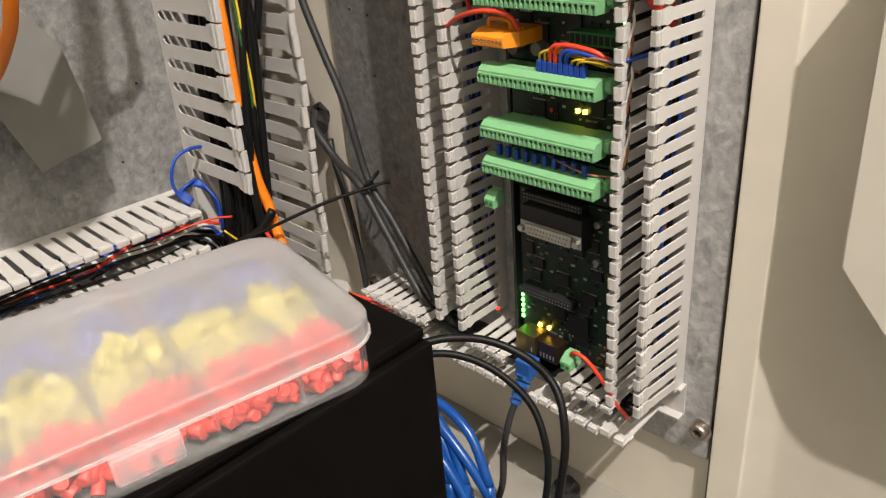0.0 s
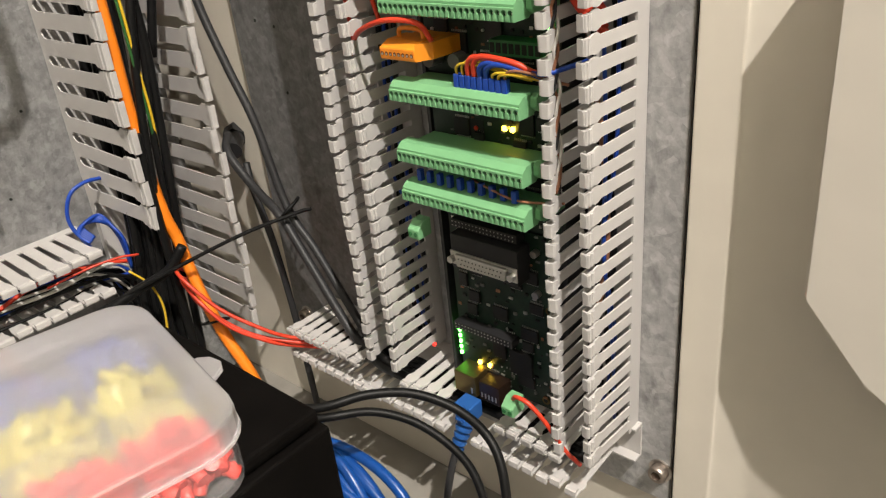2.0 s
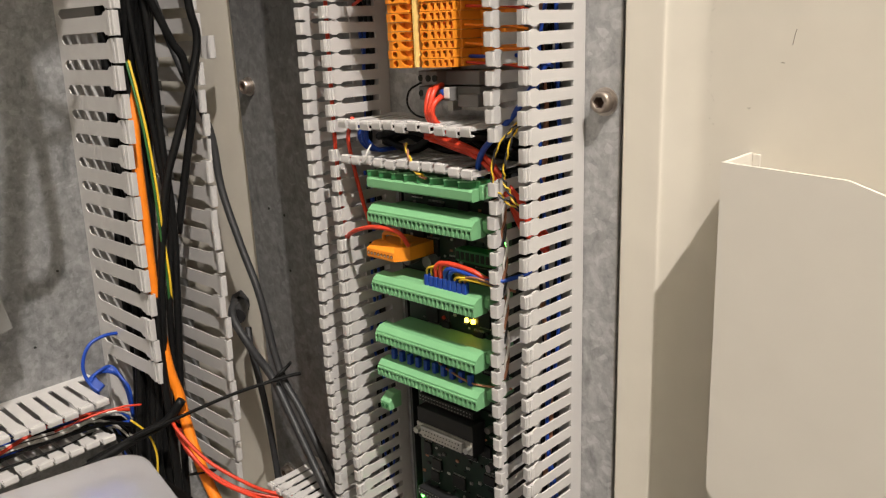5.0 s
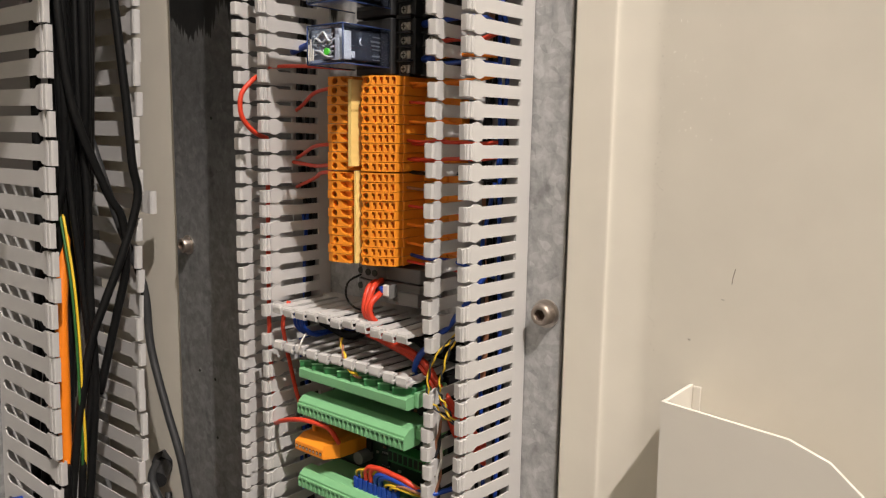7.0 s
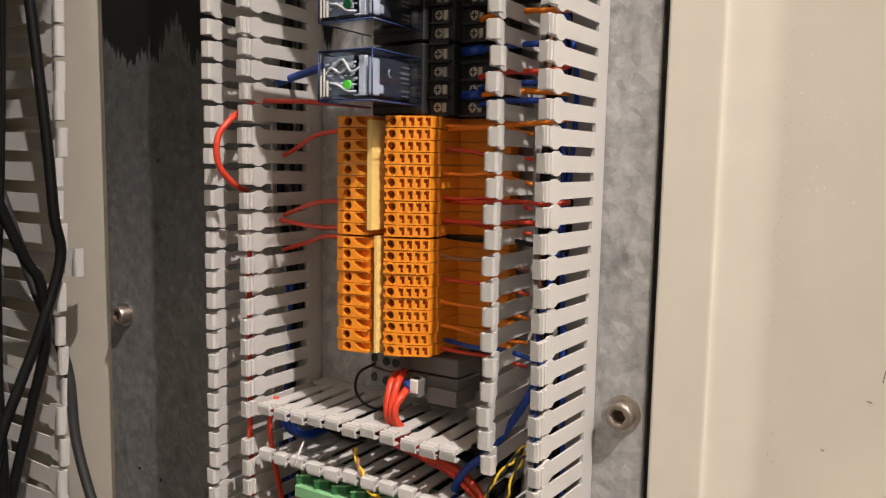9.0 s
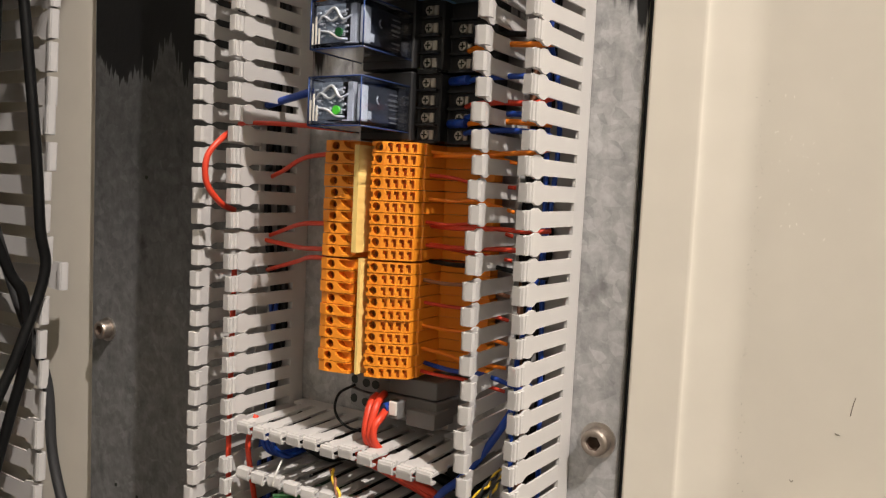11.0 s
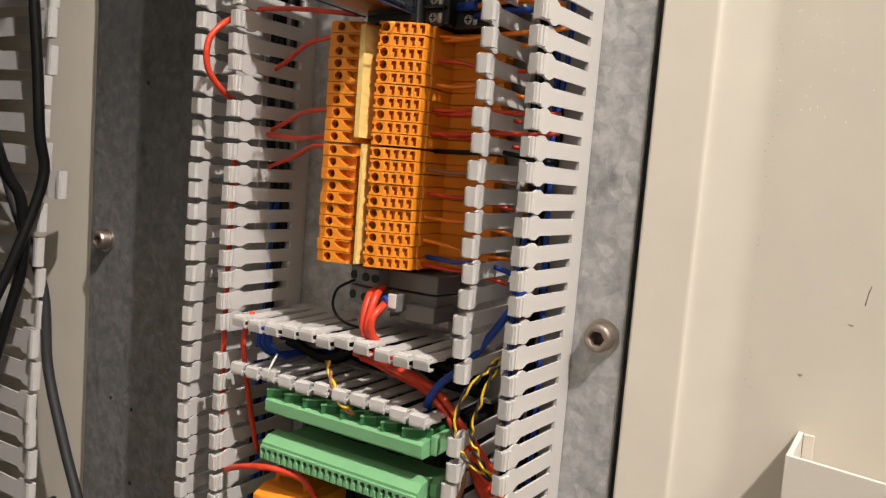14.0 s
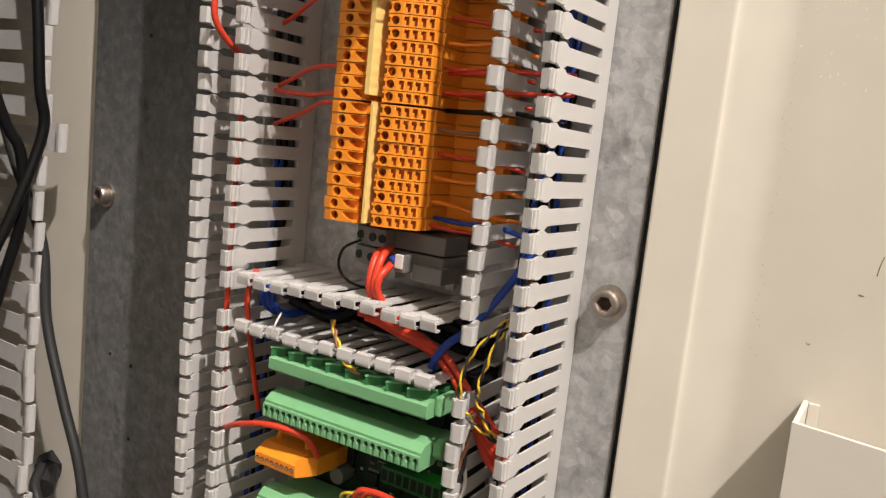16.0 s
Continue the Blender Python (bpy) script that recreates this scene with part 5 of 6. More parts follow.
# ---- cables at the side plate ----
B = "black cables in the wide duct"
rr = random.Random(5)
for k in range(8):
    a, b2 = rr.uniform(-0.012, 0.012), rr.uniform(-0.012, 0.004)
    base = [(-0.354, -0.064, 1.55), (-0.352, -0.065, 1.42), (-0.352, -0.066, 1.314), (-0.352, -0.064, 1.245), (-0.352, -0.062, 1.172), (-0.352, -0.062, 1.10), (-0.352, -0.070, 1.034), (-0.352, -0.077, 0.96), (-0.350, -0.084, 0.90), (-0.345, -0.088, 0.84)]
    spread = [0.8, 0.8, 0.8, 0.9, 0.8, 0.4, 0.35, 0.45, 0.5, 0.6]
    cable("black_cable", "black cable hanging in the bundle in the wide duct", [(x + b2 * s - (0.034 if k > 1 and z < 1.2 else 0.012 if k > 1 and z < 1.25 else 0.0), y + a * s - (0.012 if k > 1 and z < 1.2 else 0.0) + rr.uniform(-0.002, 0.002), z) for (x, y, z), s in zip(base, spread)], rr.uniform(0.0024, 0.0036), "rubber", B, 8, 5)
cable("black_cable", "black cable bowing away from the bundle", [(-0.354, -0.050, 1.60), (-0.349, -0.040, 1.44), (-0.342, -0.033, 1.316), (-0.340, -0.031, 1.265), (-0.340, -0.028, 1.238), (-0.342, -0.042, 1.194), (-0.345, -0.054, 1.163), (-0.348, -0.066, 1.128), (-0.350, -0.078, 1.06), (-0.350, -0.086, 0.99), (-0.349, -0.090, 0.90)], 0.0031, "rubber", B)
cable("black_cable", "black cable crossing in front of the bundle", [(-0.346, -0.078, 1.40), (-0.344, -0.072, 1.31), (-0.343, -0.050, 1.245), (-0.342, -0.040, 1.225), (-0.345, -0.036, 1.19), (-0.352, -0.042, 1.15), (-0.358, -0.055, 1.09)], 0.0031, "rubber", B)
cable("black_cable", "black cable running down past the duct's end", [(-0.350, -0.086, 1.045), (-0.348, -0.089, 1.003), (-0.344, -0.091, 0.939), (-0.340, -0.094, 0.88), (-0.338, -0.098, 0.80)], 0.0034, "rubber", B)
cable("orange_cable", "bright orange cable running down out of the duct", [(-0.382, -0.058, 1.50), (-0.382, -0.060, 1.30), (-0.374, -0.068, 1.21), (-0.366, -0.076, 1.165), (-0.362, -0.079, 1.133), (-0.359, -0.081, 1.097), (-0.357, -0.083, 1.058), (-0.353, -0.084, 1.013), (-0.348, -0.084, 0.983), (-0.344, -0.081, 0.962), (-0.337, -0.082, 0.942), (-0.325, -0.083, 0.916), (-0.308, -0.083, 0.889), (-0.293, -0.080, 0.863), (-0.280, -0.078, 0.83)], 0.0044, "orange_wire")
for m, off in (("greenyellow", 0.0), ("yellow_wire", 0.0022)):
    cable("earth_wire", "green and yellow earth wire beside the orange cable", [(-0.368, -0.073 + off, 1.23), (-0.352, -0.075 + off, 1.180), (-0.348, -0.075 + off, 1.134), (-0.348, -0.075 + off, 1.094), (-0.350, -0.074 + off, 1.050), (-0.362, -0.072 + off, 1.01)], 0.0010, m, "earth wires")
cable("grey_cable", "grey cable slanting across the mounting plate", [(-0.378, -0.042, 1.28), (-0.359, -0.032, 1.215), (-0.347, -0.022, 1.17), (-0.340, -0.022, 1.123), (-0.321, -0.022, 1.078), (-0.302, -0.022, 1.039), (-0.282, -0.024, 0.980), (-0.258, -0.024, 0.951), (-0.230, -0.026, 0.917), (-0.205, -0.030, 0.893), (-0.188, -0.030, 0.880), (-0.16, -0.028, 0.878)], 0.0031, "grey_cable")
cable("grey_cable", "grey cable from the gland to the tied joint", [(-0.366, -0.006, 1.016), (-0.350, -0.020, 1.009), (-0.323, -0.022, 0.987), (-0.287, -0.028, 0.973), (-0.262, -0.030, 0.945), (-0.235, -0.032, 0.912), (-0.215, -0.034, 0.893), (-0.19, -0.034, 0.879), (-0.15, -0.030, 0.877)], 0.0034, "grey_cable")
cable("grey_cable", "thinner grey cable dropping behind the straps", [(-0.350, -0.006, 0.995), (-0.343, -0.010, 0.979), (-0.334, -0.011, 0.952), (-0.327, -0.012, 0.928), (-0.321, -0.012, 0.880), (-0.318, -0.012, 0.83), (-0.315, -0.012, 0.768)], 0.0029, "grey_cable")
bm = bmesh.new(); disc(bm, (-0.371, 0.003, 1.011), (1.0, -1.0, -0.35), 0.0076, 0.022, 18); disc(bm, (-0.375, 0.007, 1.0125), (1.0, -1.0, -0.35), 0.0096, 0.010, 6)
thing("cable_gland", "black plastic cable gland in the cabinet wall", "cable gland", "", "", bm, "black")
cable("cable_strap", "thin black strap stretched across to the grey cables", [(-0.372, -0.150, 0.922), (-0.361, -0.138, 0.930), (-0.330, -0.100, 0.949), (-0.296, -0.060, 0.968), (-0.270, -0.026, 0.978), (-0.262, -0.018, 0.980)], 0.0014, "rubber")
cable("black_cable", "black cable crossing in front of the side duct", [(-0.385, -0.200, 0.906), (-0.368, -0.160, 0.918), (-0.350, -0.120, 0.936), (-0.338, -0.098, 0.946), (-0.332, -0.085, 0.962)], 0.0038, "rubber")
cable("cable_tie", "black cable tie knotted round the grey cables", [(-0.290, -0.016, 0.972), (-0.286, -0.029, 0.970), (-0.276, -0.030, 0.979), (-0.275, -0.020, 0.984), (-0.284, -0.012, 0.981), (-0.290, -0.016, 0.972)], 0.0014, "rubber", "cable ties", 6)
cable("cable_tie", "black cable tie round the orange cable", [(-0.310, -0.090, 0.906), (-0.324, -0.091, 0.900), (-0.324, -0.076, 0.897), (-0.310, -0.076, 0.902), (-0.310, -0.090, 0.906)], 0.0009, "rubber", "cable ties", 6)
for pts in ([(-0.350, -0.076, 0.930), (-0.337, -0.092, 0.946), (-0.319, -0.098, 0.944), (-0.298, -0.088, 0.921), (-0.276, -0.070, 0.901), (-0.266, -0.055, 0.889), (-0.250, -0.036, 0.880)], [(-0.350, -0.074, 0.920), (-0.334, -0.092, 0.937), (-0.311, -0.095, 0.927), (-0.294, -0.086, 0.906), (-0.277, -0.068, 0.889), (-0.269, -0.055, 0.881), (-0.245, -0.036, 0.876)], [(-0.345, -0.072, 0.915), (-0.327, -0.091, 0.926), (-0.306, -0.090, 0.915), (-0.287, -0.076, 0.897), (-0.270, -0.058, 0.886), (-0.248, -0.038, 0.879)]):
    cable("red_wire", "red wire passing from the side plate into the foot duct", pts, 0.0015, "red", "red wires to the foot duct", 6)
cable("blue_wire", "blue wire with a bare end sticking out of the duct", [(-0.400, -0.122, 0.960), (-0.408, -0.127, 0.976), (-0.410, -0.126, 0.989), (-0.410, -0.119, 1.001), (-0.410, -0.107, 1.005), (-0.411, -0.094, 1.0035)], 0.0015, "blue")
cable("bare_wire_end", "bare copper end of the blue wire", [(-0.411, -0.0935, 1.0034), (-0.411, -0.0900, 1.0028)], 0.0009, "tin", "", 6)
for k in range(5):
    o = 0.0016 * k
    cable("blue_wire", "blue wire coiled on top of the side duct", [(-0.397 - o, -0.122 + o, 0.9640), (-0.404 - o, -0.1255 + o, 0.9700 + 0.3 * o), (-0.410, -0.121 + o, 0.9735 + 0.4 * o), (-0.412, -0.110 + o, 0.9735 + 0.4 * o), (-0.408 + o, -0.101, 0.9680), (-0.402 + o, -0.098, 0.9560), (-0.400, -0.097, 0.9300)], 0.0014, "blue", "blue wires on the side duct", 6)
rr = random.Random(31)
for k in range(13):
    m = rr.choice(["blue", "blue", "red", "red", "rubber", "rubber", "rubber", "greenyellow", "white_wire", "grey_cable"])
    y1, z0 = rr.uniform(-0.13, -0.095), rr.uniform(0.931, 0.942)
    x0 = rr.uniform(-0.430, -0.400)
    cable("loose_wire", f"{ {'rubber': 'black', 'greenyellow': 'green', 'white_wire': 'white', 'grey_cable': 'grey'}.get(m, m)} wire running along the side duct", [(x0, -0.52, z0), (x0 + rr.uniform(-0.006, 0.006), -0.40, z0 + rr.uniform(-0.006, 0.006)), (x0 + rr.uniform(-0.006, 0.006), -0.30, z0 + rr.uniform(-0.006, 0.006)), (x0 + rr.uniform(-0.006, 0.006), -0.22, z0 + rr.uniform(-0.006, 0.006)), (x0 + rr.uniform(-0.004, 0.008), -0.16, z0 + rr.uniform(-0.005, 0.005)), (x0 + rr.uniform(-0.006, 0.008), y1, z0 - rr.uniform(0, 0.01)), (x0 + rr.uniform(0.0, 0.008), y1 + 0.025, z0 - rr.uniform(0.02, 0.06)), (x0, y1 + 0.03, z0 - 0.12)], rr.uniform(0.0010, 0.0017), m, "wires along the side duct", 6, 5)
for k in range(7):
    x0, z0 = -0.428 + 0.0035 * k, rr.uniform(0.9310, 0.934)
    cable("black_cable", "black wire lying low in the side duct", [(x0, -0.52, z0), (x0 + rr.uniform(-0.004, 0.004), -0.42, z0 + rr.uniform(-0.001, 0.006)), (x0 + rr.uniform(-0.004, 0.004), -0.33, z0 + rr.uniform(-0.001, 0.006)), (x0 + rr.uniform(-0.004, 0.004), -0.24, z0 + rr.uniform(-0.001, 0.006)), (x0 + rr.uniform(-0.004, 0.004), -0.16, z0 + rr.uniform(-0.001, 0.006)), (x0, -0.110 + 0.002 * (k % 5), z0 - 0.006), (x0, -0.096 + 0.002 * (k % 5), z0 - 0.06)], 0.0018, "rubber", "black wires in the side duct", 6, 4)
cable("red_wire", "red wire end standing out of the side duct", [(-0.386, -0.165, 0.950), (-0.380, -0.138, 0.954), (-0.374, -0.116, 0.955), (-0.371, -0.101, 0.952)], 0.0009, "red")
cable("yellow_wire", "yellow wire hanging beside the side duct", [(-0.356, -0.118, 0.950), (-0.352, -0.108, 0.935), (-0.350, -0.104, 0.915), (-0.352, -0.106, 0.89)], 0.0009, "yellow_wire")

for k in range(8):
    y0, x0 = rr.uniform(-0.084, -0.060), rr.uniform(-0.403, -0.374)
    pts = [(x0 + rr.uniform(-0.003, 0.003), y0 + rr.uniform(-0.004, 0.004) - 0.0559 * (1.1 - z), z) for z in (1.56, 1.46, 1.36, 1.26, 1.16, 1.06, 0.97, 0.90, 0.84)]
    cable("black_cable", "black cable lying deep in the wide duct", pts, rr.uniform(0.0026, 0.0040), "rubber", "cables deep in the wide duct", 8, 4)
for k in range(7):
    o, q = 0.0056 * (k - 3), 0.010 * (k * 5 % 7 - 3) / 3
    cable("black_cable", "black cable running straight down from the cabinet top", [(-0.352 + q, -0.064 + o, 1.849), (-0.351 + q, -0.064 + o, 1.62), (-0.350 + q, -0.065 + o, 1.50), (-0.351 + q * 0.8, -0.065 + o * 0.9, 1.40), (-0.354 + q * 0.6, -0.063 + o * 0.6, 1.31), (-0.366, -0.061 + o * 0.5, 1.24), (-0.384, -0.062 + o * 0.4, 1.17), (-0.396, -0.066 + o * 0.4, 1.08)], 0.0036, "rubber", "cables from the cabinet top", 8, 6)
# unseen loose harness hanging from the cabinet top before the side plate, shading it
H = "cables of the hanging harness"
for k in range(14):
    o, q = (k % 5 - 2) * 0.0165, (k // 5 - 1) * 0.030
    cable("black_cable", "black cable of the harness hanging from the cabinet top", [(-0.085 + q + o * 0.3, -0.2300 + o * 1.3, 1.849), (-0.090 + q, -0.2340 + o * 1.3, 1.715), (-0.104 + q * 0.6, -0.2400 + o * 0.8, 1.675), (-0.114 + q * 0.2, -0.2460 + o * 0.22, 1.636), (-0.115, -0.2480 + o * 0.08, 1.606), (-0.115, -0.2600 + o * 0.08, 1.539), (-0.115, -0.2740 + o * 0.08, 1.472), (-0.110, -0.2930, 1.420 + 0.002 * k), (-0.104, -0.3280, 1.410 + 0.005 * k), (-0.095 + q * 0.3, -0.3630, 1.47 + 0.005 * k), (-0.085 + q, -0.3780 + o * 0.3, 1.62), (-0.080 + q, -0.3830 + o * 0.3, 1.86)], 0.0046, "rubber", H, 8, 6)
for pts in ([(-0.115, -0.2480, 1.625), (-0.115, -0.2450, 1.608), (-0.115, -0.2256, 1.592), (-0.115, -0.2130, 1.583), (-0.115, -0.2240, 1.576), (-0.115, -0.2460, 1.572), (-0.115, -0.2560, 1.555)],
            [(-0.115, -0.2470, 1.660), (-0.115, -0.2550, 1.642), (-0.115, -0.2680, 1.632), (-0.115, -0.2820, 1.612), (-0.115, -0.2700, 1.592), (-0.115, -0.2580, 1.602), (-0.115, -0.2500, 1.612)],
            [(-0.085, -0.1880, 1.849), (-0.092, -0.1920, 1.70), (-0.106, -0.2020, 1.660), (-0.113, -0.2200, 1.640), (-0.115, -0.2380, 1.632), (-0.115, -0.2490, 1.600)]):
    cable("black_cable", "black cable bowing out of the hanging harness", pts, 0.0032, "rubber", H, 8, 6)

# extra cables out of view, packed close to darken upper plate and wide duct
for k in range(27):
    y0, x0 = -0.136 - 0.0080 * k, -0.100 - 0.012 * (k % 3)
    cable("black_cable", "unseen black cable added to the harness to shade the plate", [(x0 + 0.010, y0, 1.849), (x0 + 0.004, y0 - 0.001, 1.76), (x0, y0 - 0.003, 1.70), (x0 - 0.004, y0 + (-0.232 - y0) * 0.30, 1.682 - 0.005 * (k % 4)), (-0.115, -0.238 - 0.0003 * k, 1.652 - 0.004 * (k % 6)), (-0.115, -0.250, 1.600)], 0.0043, "rubber", H, 8, 6)

# hanging orange cable and a grey plate far at the side
cable("orange_cable", "thick orange cable hanging in front of the side plate", [(-0.230, -0.194, 1.849), (-0.233, -0.195, 1.42), (-0.238, -0.195, 1.34), (-0.250, -0.195, 1.312), (-0.264, -0.196, 1.285), (-0.281, -0.198, 1.262), (-0.315, -0.210, 1.210), (-0.338, -0.225, 1.152), (-0.349, -0.2275, 1.134), (-0.372, -0.232, 1.112), (-0.396, -0.240, 1.09)], 0.0044, "orange_wire")
bm = prism(bmesh.new(), [(-0.32, 1.300), (-0.212, 1.146), (-0.185, 1.109), (-0.175, 1.036), (-0.222, 1.025), (-0.238, 1.072), (-0.36, 1.235)], 0.0, 0.0016, "x", bevel=0.0004)
thing("grey_cover_plate", "matt grey plastic cover plate hanging before the side plate", "cover plate", "", "", bm, "cover_grey", at=Matrix.Translation((-0.402, 0.0, 0.0)))

# ---- black case with the parts box on it ----
def black_case():
    ob = thing("black_case", "black painted steel case standing in the cabinet", "equipment case")
    x0, x1, y0, y1, z0, z1 = -0.130, -0.0230, -0.440, -0.2040, 0.7605, 1.0290
    part("body", box(bmesh.new(), x0, x1, y0, y1, z0, z1, 0.0012), "black_metal", ob)
    part("gasket", box(bmesh.new(), x0 + 0.003, x1 - 0.0045, y0 + 0.003, y1 - 0.0045, z1 + 0.0001, z1 + 0.0024), "rubber", ob)
    part("lid", box(bmesh.new(), x0 + 0.001, x1 - 0.0022, y0 + 0.001, y1 - 0.0020, z1 + 0.0025, z1 + 0.0075, 0.0014), "black_metal", ob)
black_case()

def rounded(w, d, r, n=5):
    out = []
    for cx, cy, a0 in ((w - r, d - r, 0), (r, d - r, 90), (r, r, 180), (w - r, r, 270)):
        for k in range(n + 1):
            a = radians(a0 + 90 * k / n)
            out.append((cx + r * math.cos(a), cy + r * math.sin(a)))
    return out

def shell(bm, w, d, r, z0, z1, wall, cap):
    """A tray or lid: rounded walls with one flat side (cap 'low' or 'high')."""
    o = rounded(w, d, r)
    i = [(wall + x * (w - 2 * wall) / w, wall + y * (d - 2 * wall) / d) for x, y in o]
    zc = z0 + wall if cap == "low" else z1 - wall
    a = [bm.verts.new((x, y, z0)) for x, y in o]; b = [bm.verts.new((x, y, z1)) for x, y in o]
    c = [bm.verts.new((x, y, zc)) for x, y in i]; e = [bm.verts.new((x, y, z1 if cap == "low" else z0)) for x, y in i]
    n = len(o)
    for k in range(n):
        j = (k + 1) % n
        bm.faces.new((a[k], a[j], b[j], b[k]))
        bm.faces.new((c[k], e[k], e[j], c[j]))
        rim = b if cap == "low" else a
        bm.faces.new((rim[k], rim[j], e[j], e[k]))
    bm.faces.new(a if cap == "low" else b)
    bm.faces.new(c)
    bmesh.ops.recalc_face_normals(bm, faces=bm.faces)
    return bm

def parts_box():
    W, D, H = 0.094, 0.182, 0.0255
    at = Matrix.Translation((-0.1065, -0.2215, 1.0367)) @ pose(0, 0, 0, 0, 0, -10.5) @ Matrix.Translation((0, -D, 0))
    ob = thing("parts_box", "milky clear plastic box of crimp sleeves on the black case", "storage box", at=at)
    ps = [part("tray", shell(bmesh.new(), W, D, 0.013, 0, H - 0.0070, 0.0012, "low"), "tray_clear", ob, "clear plastic tray")]
    bm = shell(bmesh.new(), W + 0.004, D + 0.004, 0.015, H - 0.0082, H, 0.0012, "high")
    bmesh.ops.bevel(bm, geom=[e for e in bm.edges if all(v.co.z > H - 0.0001 for v in e.verts)], offset=0.0016, segments=3, affect="EDGES", profile=0.5)
    ps.append(part("lid", bm, "box_clear", ob, "milky clear hinged lid", at=Matrix.Translation((-0.002, -0.002, 0))))
    bm = bmesh.new()
    o = rounded(W + 0.0052, D + 0.0052, 0.0155)
    i2 = [(0.0012 + x * (W + 0.0028) / (W + 0.0052), 0.0012 + y * (D + 0.0028) / (D + 0.0052)) for x, y in o]
    lo, hi = H - 0.0086, H - 0.0076
    rings = [[bm.verts.new((x, y, z)) for x, y in ring] for ring, z in ((o, lo), (o, hi), (i2, hi), (i2, lo))]
    for ra, rb in zip(rings, rings[1:] + rings[:1]):
        for k in range(len(o)):
            bm.faces.new((ra[k], ra[(k + 1) % len(o)], rb[(k + 1) % len(o)], rb[k]))
    bmesh.ops.recalc_face_normals(bm, faces=bm.faces)
    ps.append(part("lid_rim", bm, "box_rim", ob, "milky lid rim", at=Matrix.Translation((-0.0026, -0.0026, 0))))
    cols = (W * 0.25, W * 0.68)
    rows = [D - 0.0305 * k for k in range(1, 6)]
    for x in cols:
        ps.append(part("divider", box(bmesh.new(), x - 0.0005, x + 0.0005, 0.002, D - 0.002, 0.0015, H - 0.0030), "tray_clear", ob))
    for y in rows:
        ps.append(part("divider", box(bmesh.new(), 0.002, W - 0.002, y - 0.0005, y + 0.0005, 0.0016, H - 0.0032), "tray_clear", ob))
    tab = [(W * 0.50, D + 0.0020), (W * 0.50, D + 0.0050), (W * 0.53, D + 0.0085), (W * 0.58, D + 0.0100), (W * 0.63, D + 0.0085), (W * 0.66, D + 0.0050), (W * 0.66, D + 0.0020)]
    ps.append(part("latch", prism(bmesh.new(), tab, H - 0.0078, H - 0.0058, "z", bevel=0.0005), "box_rim", ob, "milky hanging tab"))
    for y in (D * 0.07, D * 0.535):
        bm = prism(bmesh.new(), [(W + 0.0002, H - 0.0212), (W + 0.0024, H - 0.0205), (W + 0.0040, H - 0.0180), (W + 0.0040, H - 0.0100), (W + 0.0030, H - 0.0088), (W + 0.0002, H - 0.0088)], y - 0.0110, y + 0.0110, "y", bevel=0.0010)
        ps.append(part("clasp", bm, "box_rim", ob, "milky bulged clasp"))
    for p in ps:
        p.visible_shadow = False
    rr = random.Random(9)
    xs = [0.003, cols[0], cols[1], W - 0.003]
    ys = [D - 0.003] + rows + [0.003]
    kinds = (("crimp_blue", "blue", 0.0023, 64, 0.86), ("crimp_yellow", "yellow", 0.0024, 80, 0.86), ("crimp_red", "red", 0.0022, 130, 0.86))
    for c, (m, word, rad, n, fill) in enumerate(kinds):
        for r in range(6):
            xa, xb, ya, yb = xs[c] + 0.0034, xs[c + 1] - 0.0028, ys[r + 1] + 0.0030, ys[r] - 0.0030
            bm = bmesh.new()
            cx, cy = rr.uniform(0.35, 0.65), rr.uniform(0.30, 0.60)
            for k in range(n):
                u, v = rr.random(), rr.random()
                # heaped towards one spot of the compartment
                lift = max(0.30, 1.08 - 1.6 * ((u - cx) ** 2 + (v - cy) ** 2)) * (H - 0.0085) * fill
                p = Vector((xa + u * (xb - xa), ya + v * (yb - ya), 0.0034 + rr.random() * lift))
                d = Vector((rr.uniform(-1, 1), rr.uniform(-1, 1), rr.uniform(-0.45, 0.45))).normalized()
                L = rr.uniform(0.0075, 0.0105)
                q = rad * rr.uniform(0.9, 1.08)
                tube(bm, [p - d * L / 2, p - d * L * 0.46, p - d * L * 0.05], q, 12, 1, 0, straight=True)
                tube(bm, [p - d * L * 0.04, p + d * L * 0.12, p + d * L * 0.5], q * 0.86, 12, 1, 0, straight=True)
            h = new(f"{word}_crimp_sleeves", mesh_of("sleeves", bm, m))
            h.matrix_world = at
            tagged(h, f"heap of {word} insulated crimp sleeves in a compartment of the box", "crimp sleeves", "crimp sleeve heaps", "stuff")
parts_box()

# ---- cables before the foot of the plate ----
cable("black_cable", "black cable arching over the blue cable coil", [(-0.20, -0.20, 0.93), (-0.135, -0.165, 0.956), (-0.107, -0.150, 0.961), (-0.093, -0.130, 0.962), (-0.078, -0.112, 0.957), (-0.057, -0.102, 0.948), (-0.036, -0.104, 0.938), (-0.024, -0.112, 0.918), (-0.022, -0.118, 0.89), (-0.03, -0.12, 0.84), (-0.05, -0.12, 0.79), (-0.06, -0.12, 0.764)], 0.0024, "rubber", "arching cables")
cable("black_cable", "second black cable arching over the blue cable coil", [(-0.20, -0.20, 0.92), (-0.135, -0.165, 0.949), (-0.106, -0.150, 0.955), (-0.091, -0.130, 0.952), (-0.072, -0.116, 0.942), (-0.050, -0.110, 0.925), (-0.036, -0.114, 0.905), (-0.032, -0.118, 0.88), (-0.04, -0.12, 0.83), (-0.06, -0.12, 0.79), (-0.07, -0.12, 0.764)], 0.0022, "rubber", "arching cables")
rr = random.Random(21)
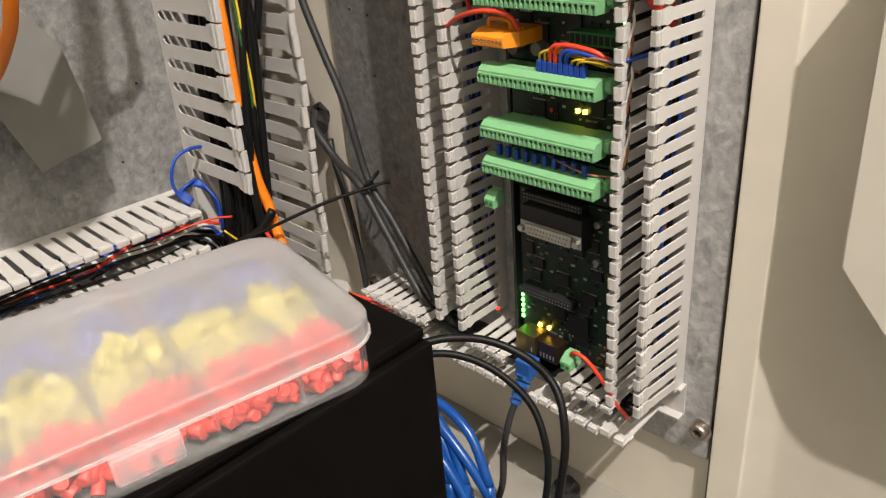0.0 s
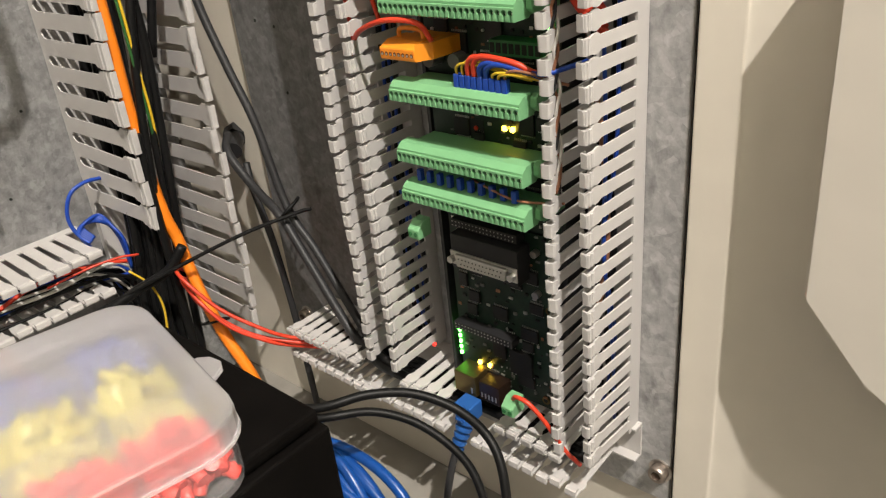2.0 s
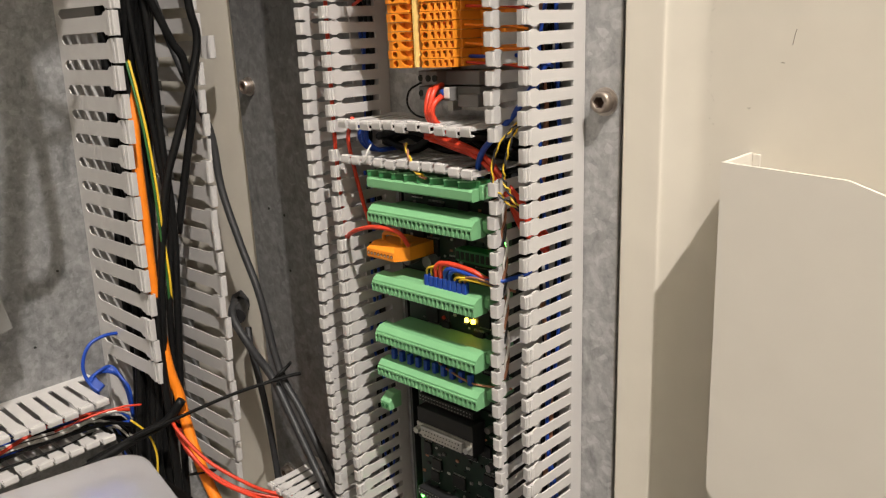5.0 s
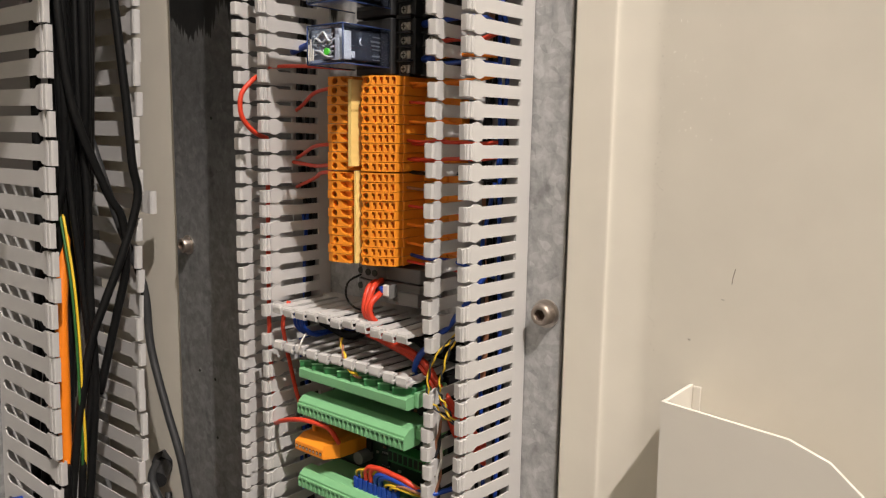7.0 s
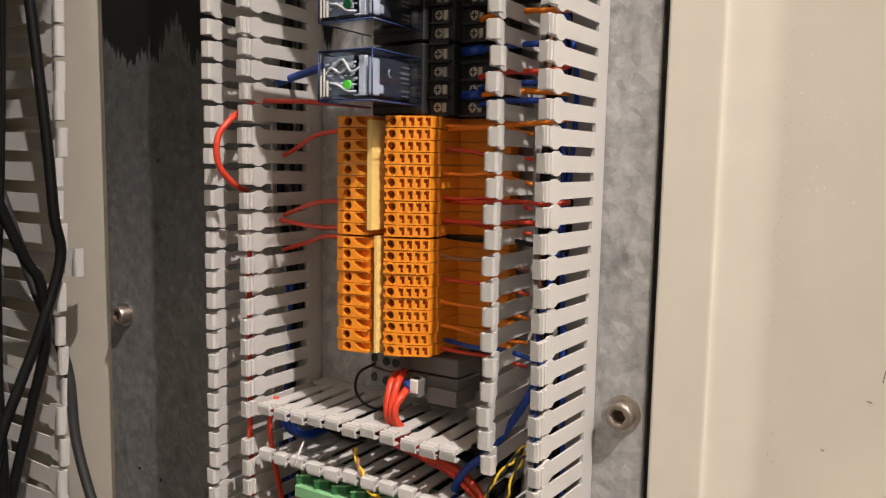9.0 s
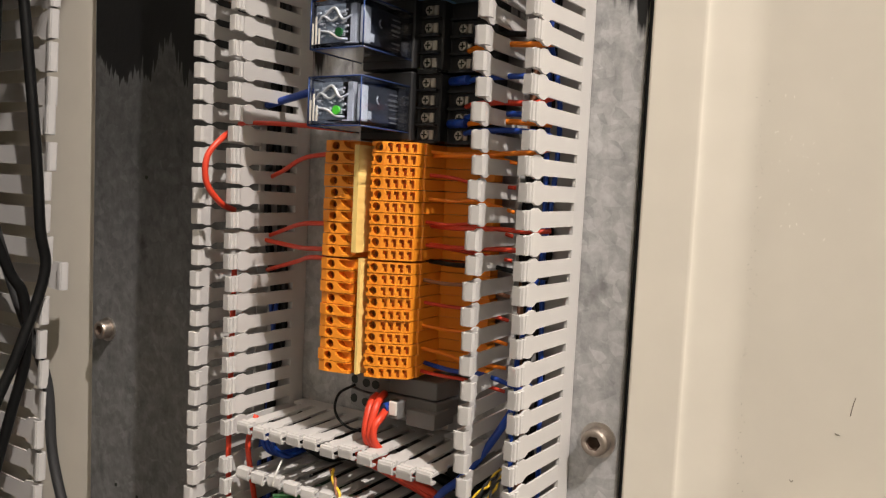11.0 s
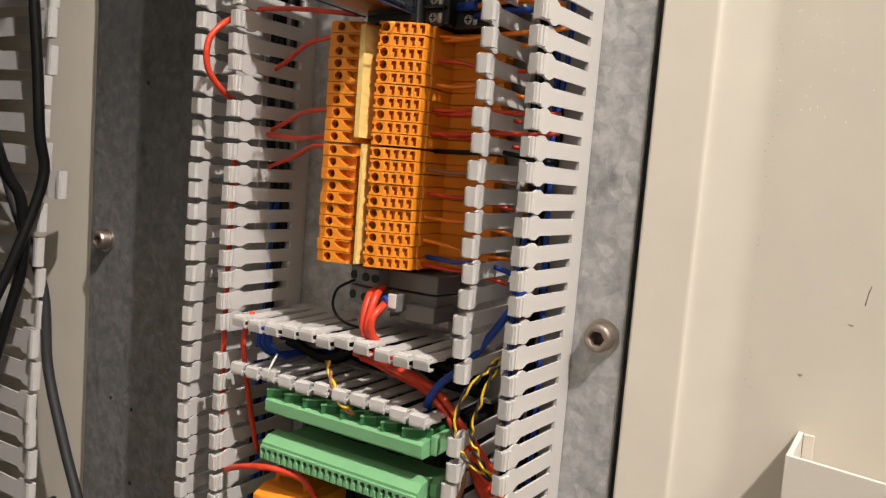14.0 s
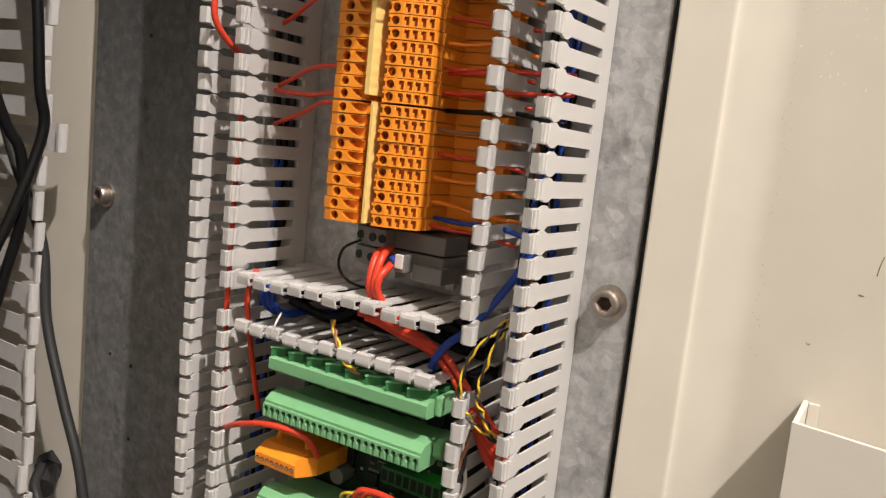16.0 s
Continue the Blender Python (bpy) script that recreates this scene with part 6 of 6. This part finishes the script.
for k in range(12):
    ra, rb = 0.072 + rr.uniform(-0.016, 0.010), 0.060 + rr.uniform(-0.014, 0.008)
    cx, cy, cz = -0.145 + rr.uniform(-0.004, 0.004), -0.145 + rr.uniform(-0.012, 0.012), 0.838 + rr.uniform(-0.004, 0.004)
    ph = rr.uniform(0, 6.28)
    pts = [(cx + ra * math.cos(a), cy + 0.18 * ra * math.sin(a * 1.0 + 0.5) + 0.003 * math.sin(3 * a + ph), cz + rb * math.sin(a) + 0.002 * math.sin(4 * a + ph)) for a in [2 * math.pi * i / 14 + 0.4 for i in range(15)]]
    cable("blue_cable", "blue network cable wound in the coil before the plate", pts, 0.0033, "coil_blue", "coiled blue cables", 8, 5)
cable("orange_wire", "thin orange wire behind the blue coil", [(-0.120, -0.150, 0.905), (-0.116, -0.152, 0.885), (-0.112, -0.154, 0.86), (-0.11, -0.155, 0.82)], 0.0016, "orange_wire")
for k in range(4):
    cable("black_cable", "black cable lying in the foot duct", [(-0.270, -0.030 + 0.004 * k, 0.8775 + 0.0012 * k), (-0.22, -0.028 + 0.005 * k, 0.876), (-0.165, -0.034 + 0.006 * k, 0.880), (-0.10, -0.028 + 0.005 * k, 0.877), (-0.03, -0.030 + 0.004 * k, 0.876)], 0.0029, "rubber", "cables in the foot duct", 8)
bm = bmesh.new(); disc(bm, (-0.088, -0.024, 0.7604), (0, 0, 1), 0.011, 0.010, 18); disc(bm, (-0.088, -0.024, 0.7700), (0, 0, 1), 0.007, 0.007, 16)
thing("cable_gland", "black rubber grommet low on the cabinet floor", "cable gland", "", "", bm, "black")

# ---- marks and dirt ----
rr = random.Random(41)
bm = bmesh.new()
for k in range(80):
    z = rr.gauss(1.285, 0.055)
    x = 0.0532 + (1.27 - z) * 0.008 + rr.gauss(0, 0.0011)
    s, y = rr.uniform(0.00005, 0.00012), DOOR_Y - 0.0002
    box(bm, x - s, x + s, y - 0.00006, y + 0.0004, z - s * rr.uniform(0.8, 2.2), z + s)
thing("dirt_specks", "row of dark dirt specks on the beige door", "dirt", "", "stuff", bm, "dirt")
bm = bmesh.new()
for k in range(30):
    x, z = 0.067 + rr.gauss(0, 0.006), 1.312 + rr.gauss(0, 0.013)
    w, h = rr.uniform(0.00008, 0.00018), rr.uniform(0.0002, 0.0006)
    a = rr.uniform(-0.8, 0.8)
    prism(bm, [(x + p * math.cos(a) - q * math.sin(a), z + p * math.sin(a) + q * math.cos(a)) for p, q in ((-w, -h), (w, -h * 0.6), (w * 0.7, h), (-w, h * 0.7))], DOOR_Y - 0.00006, DOOR_Y + 0.0002, "y")
thing("paint_flakes", "pale chipped flakes in the door's paint", "paint flakes", "", "stuff", bm, "flake")
for pts in ([(0.0905, 1.2330), (0.0898, 1.2300), (0.0893, 1.2262)], [(0.0715, 1.1990), (0.0722, 1.1982), (0.0727, 1.1990)], [(0.0850, 1.2190), (0.0866, 1.2187)]):
    cable("scuff_mark", "thin dark scuff mark on the beige door", [(x, DOOR_Y, z) for x, z in pts], 0.00018, "dirt", "scuff marks", 5, 3)
for x, y, z, n in ((-0.284, -0.0002, 1.2980, (0, -1, 0)), (-0.308, -0.0002, 1.1060, (0, -1, 0)), (-0.288, -0.0002, 1.103, (0, -1, 0)), (-0.287, -0.0002, 1.057, (0, -1, 0)), (-0.4438, -0.121, 1.0595, (1, 0, 0)), (-0.4438, -0.149, 1.0005, (1, 0, 0))):
    bm = bmesh.new(); disc(bm, (x, y, z), n, 0.0011, 0.0004, 10)
    thing("fixing_hole", "small dark drilled hole in the galvanised plate", "hole", "drilled holes", "", bm, "hole")
so = thing("second_socket", "dark brown plastic socket beside the network socket", "socket")
part("housing", box(bmesh.new(), -0.1040, -0.0880, -0.0340, -0.0216, 0.8900, 0.9040, 0.0005), "socket_brown", so)
for k in range(5):
    part("contact", box(bmesh.new(), -0.1022 + k * 0.0027, -0.1012 + k * 0.0027, -0.0344, -0.0341, 0.8925, 0.8960), "tin", so)
bm = bmesh.new()
for k in range(26):
    x, z = rr.uniform(-0.104, -0.066), rr.uniform(0.9045, 0.9115)
    w = rr.uniform(0.0003, 0.0012)
    box(bm, x, x + w, -0.0217, -0.02155, z, z + rr.uniform(0.0003, 0.0012))
thing("board_print", "small white printed marks on the controller board", "printed marks", "", "stuff", bm, "white")
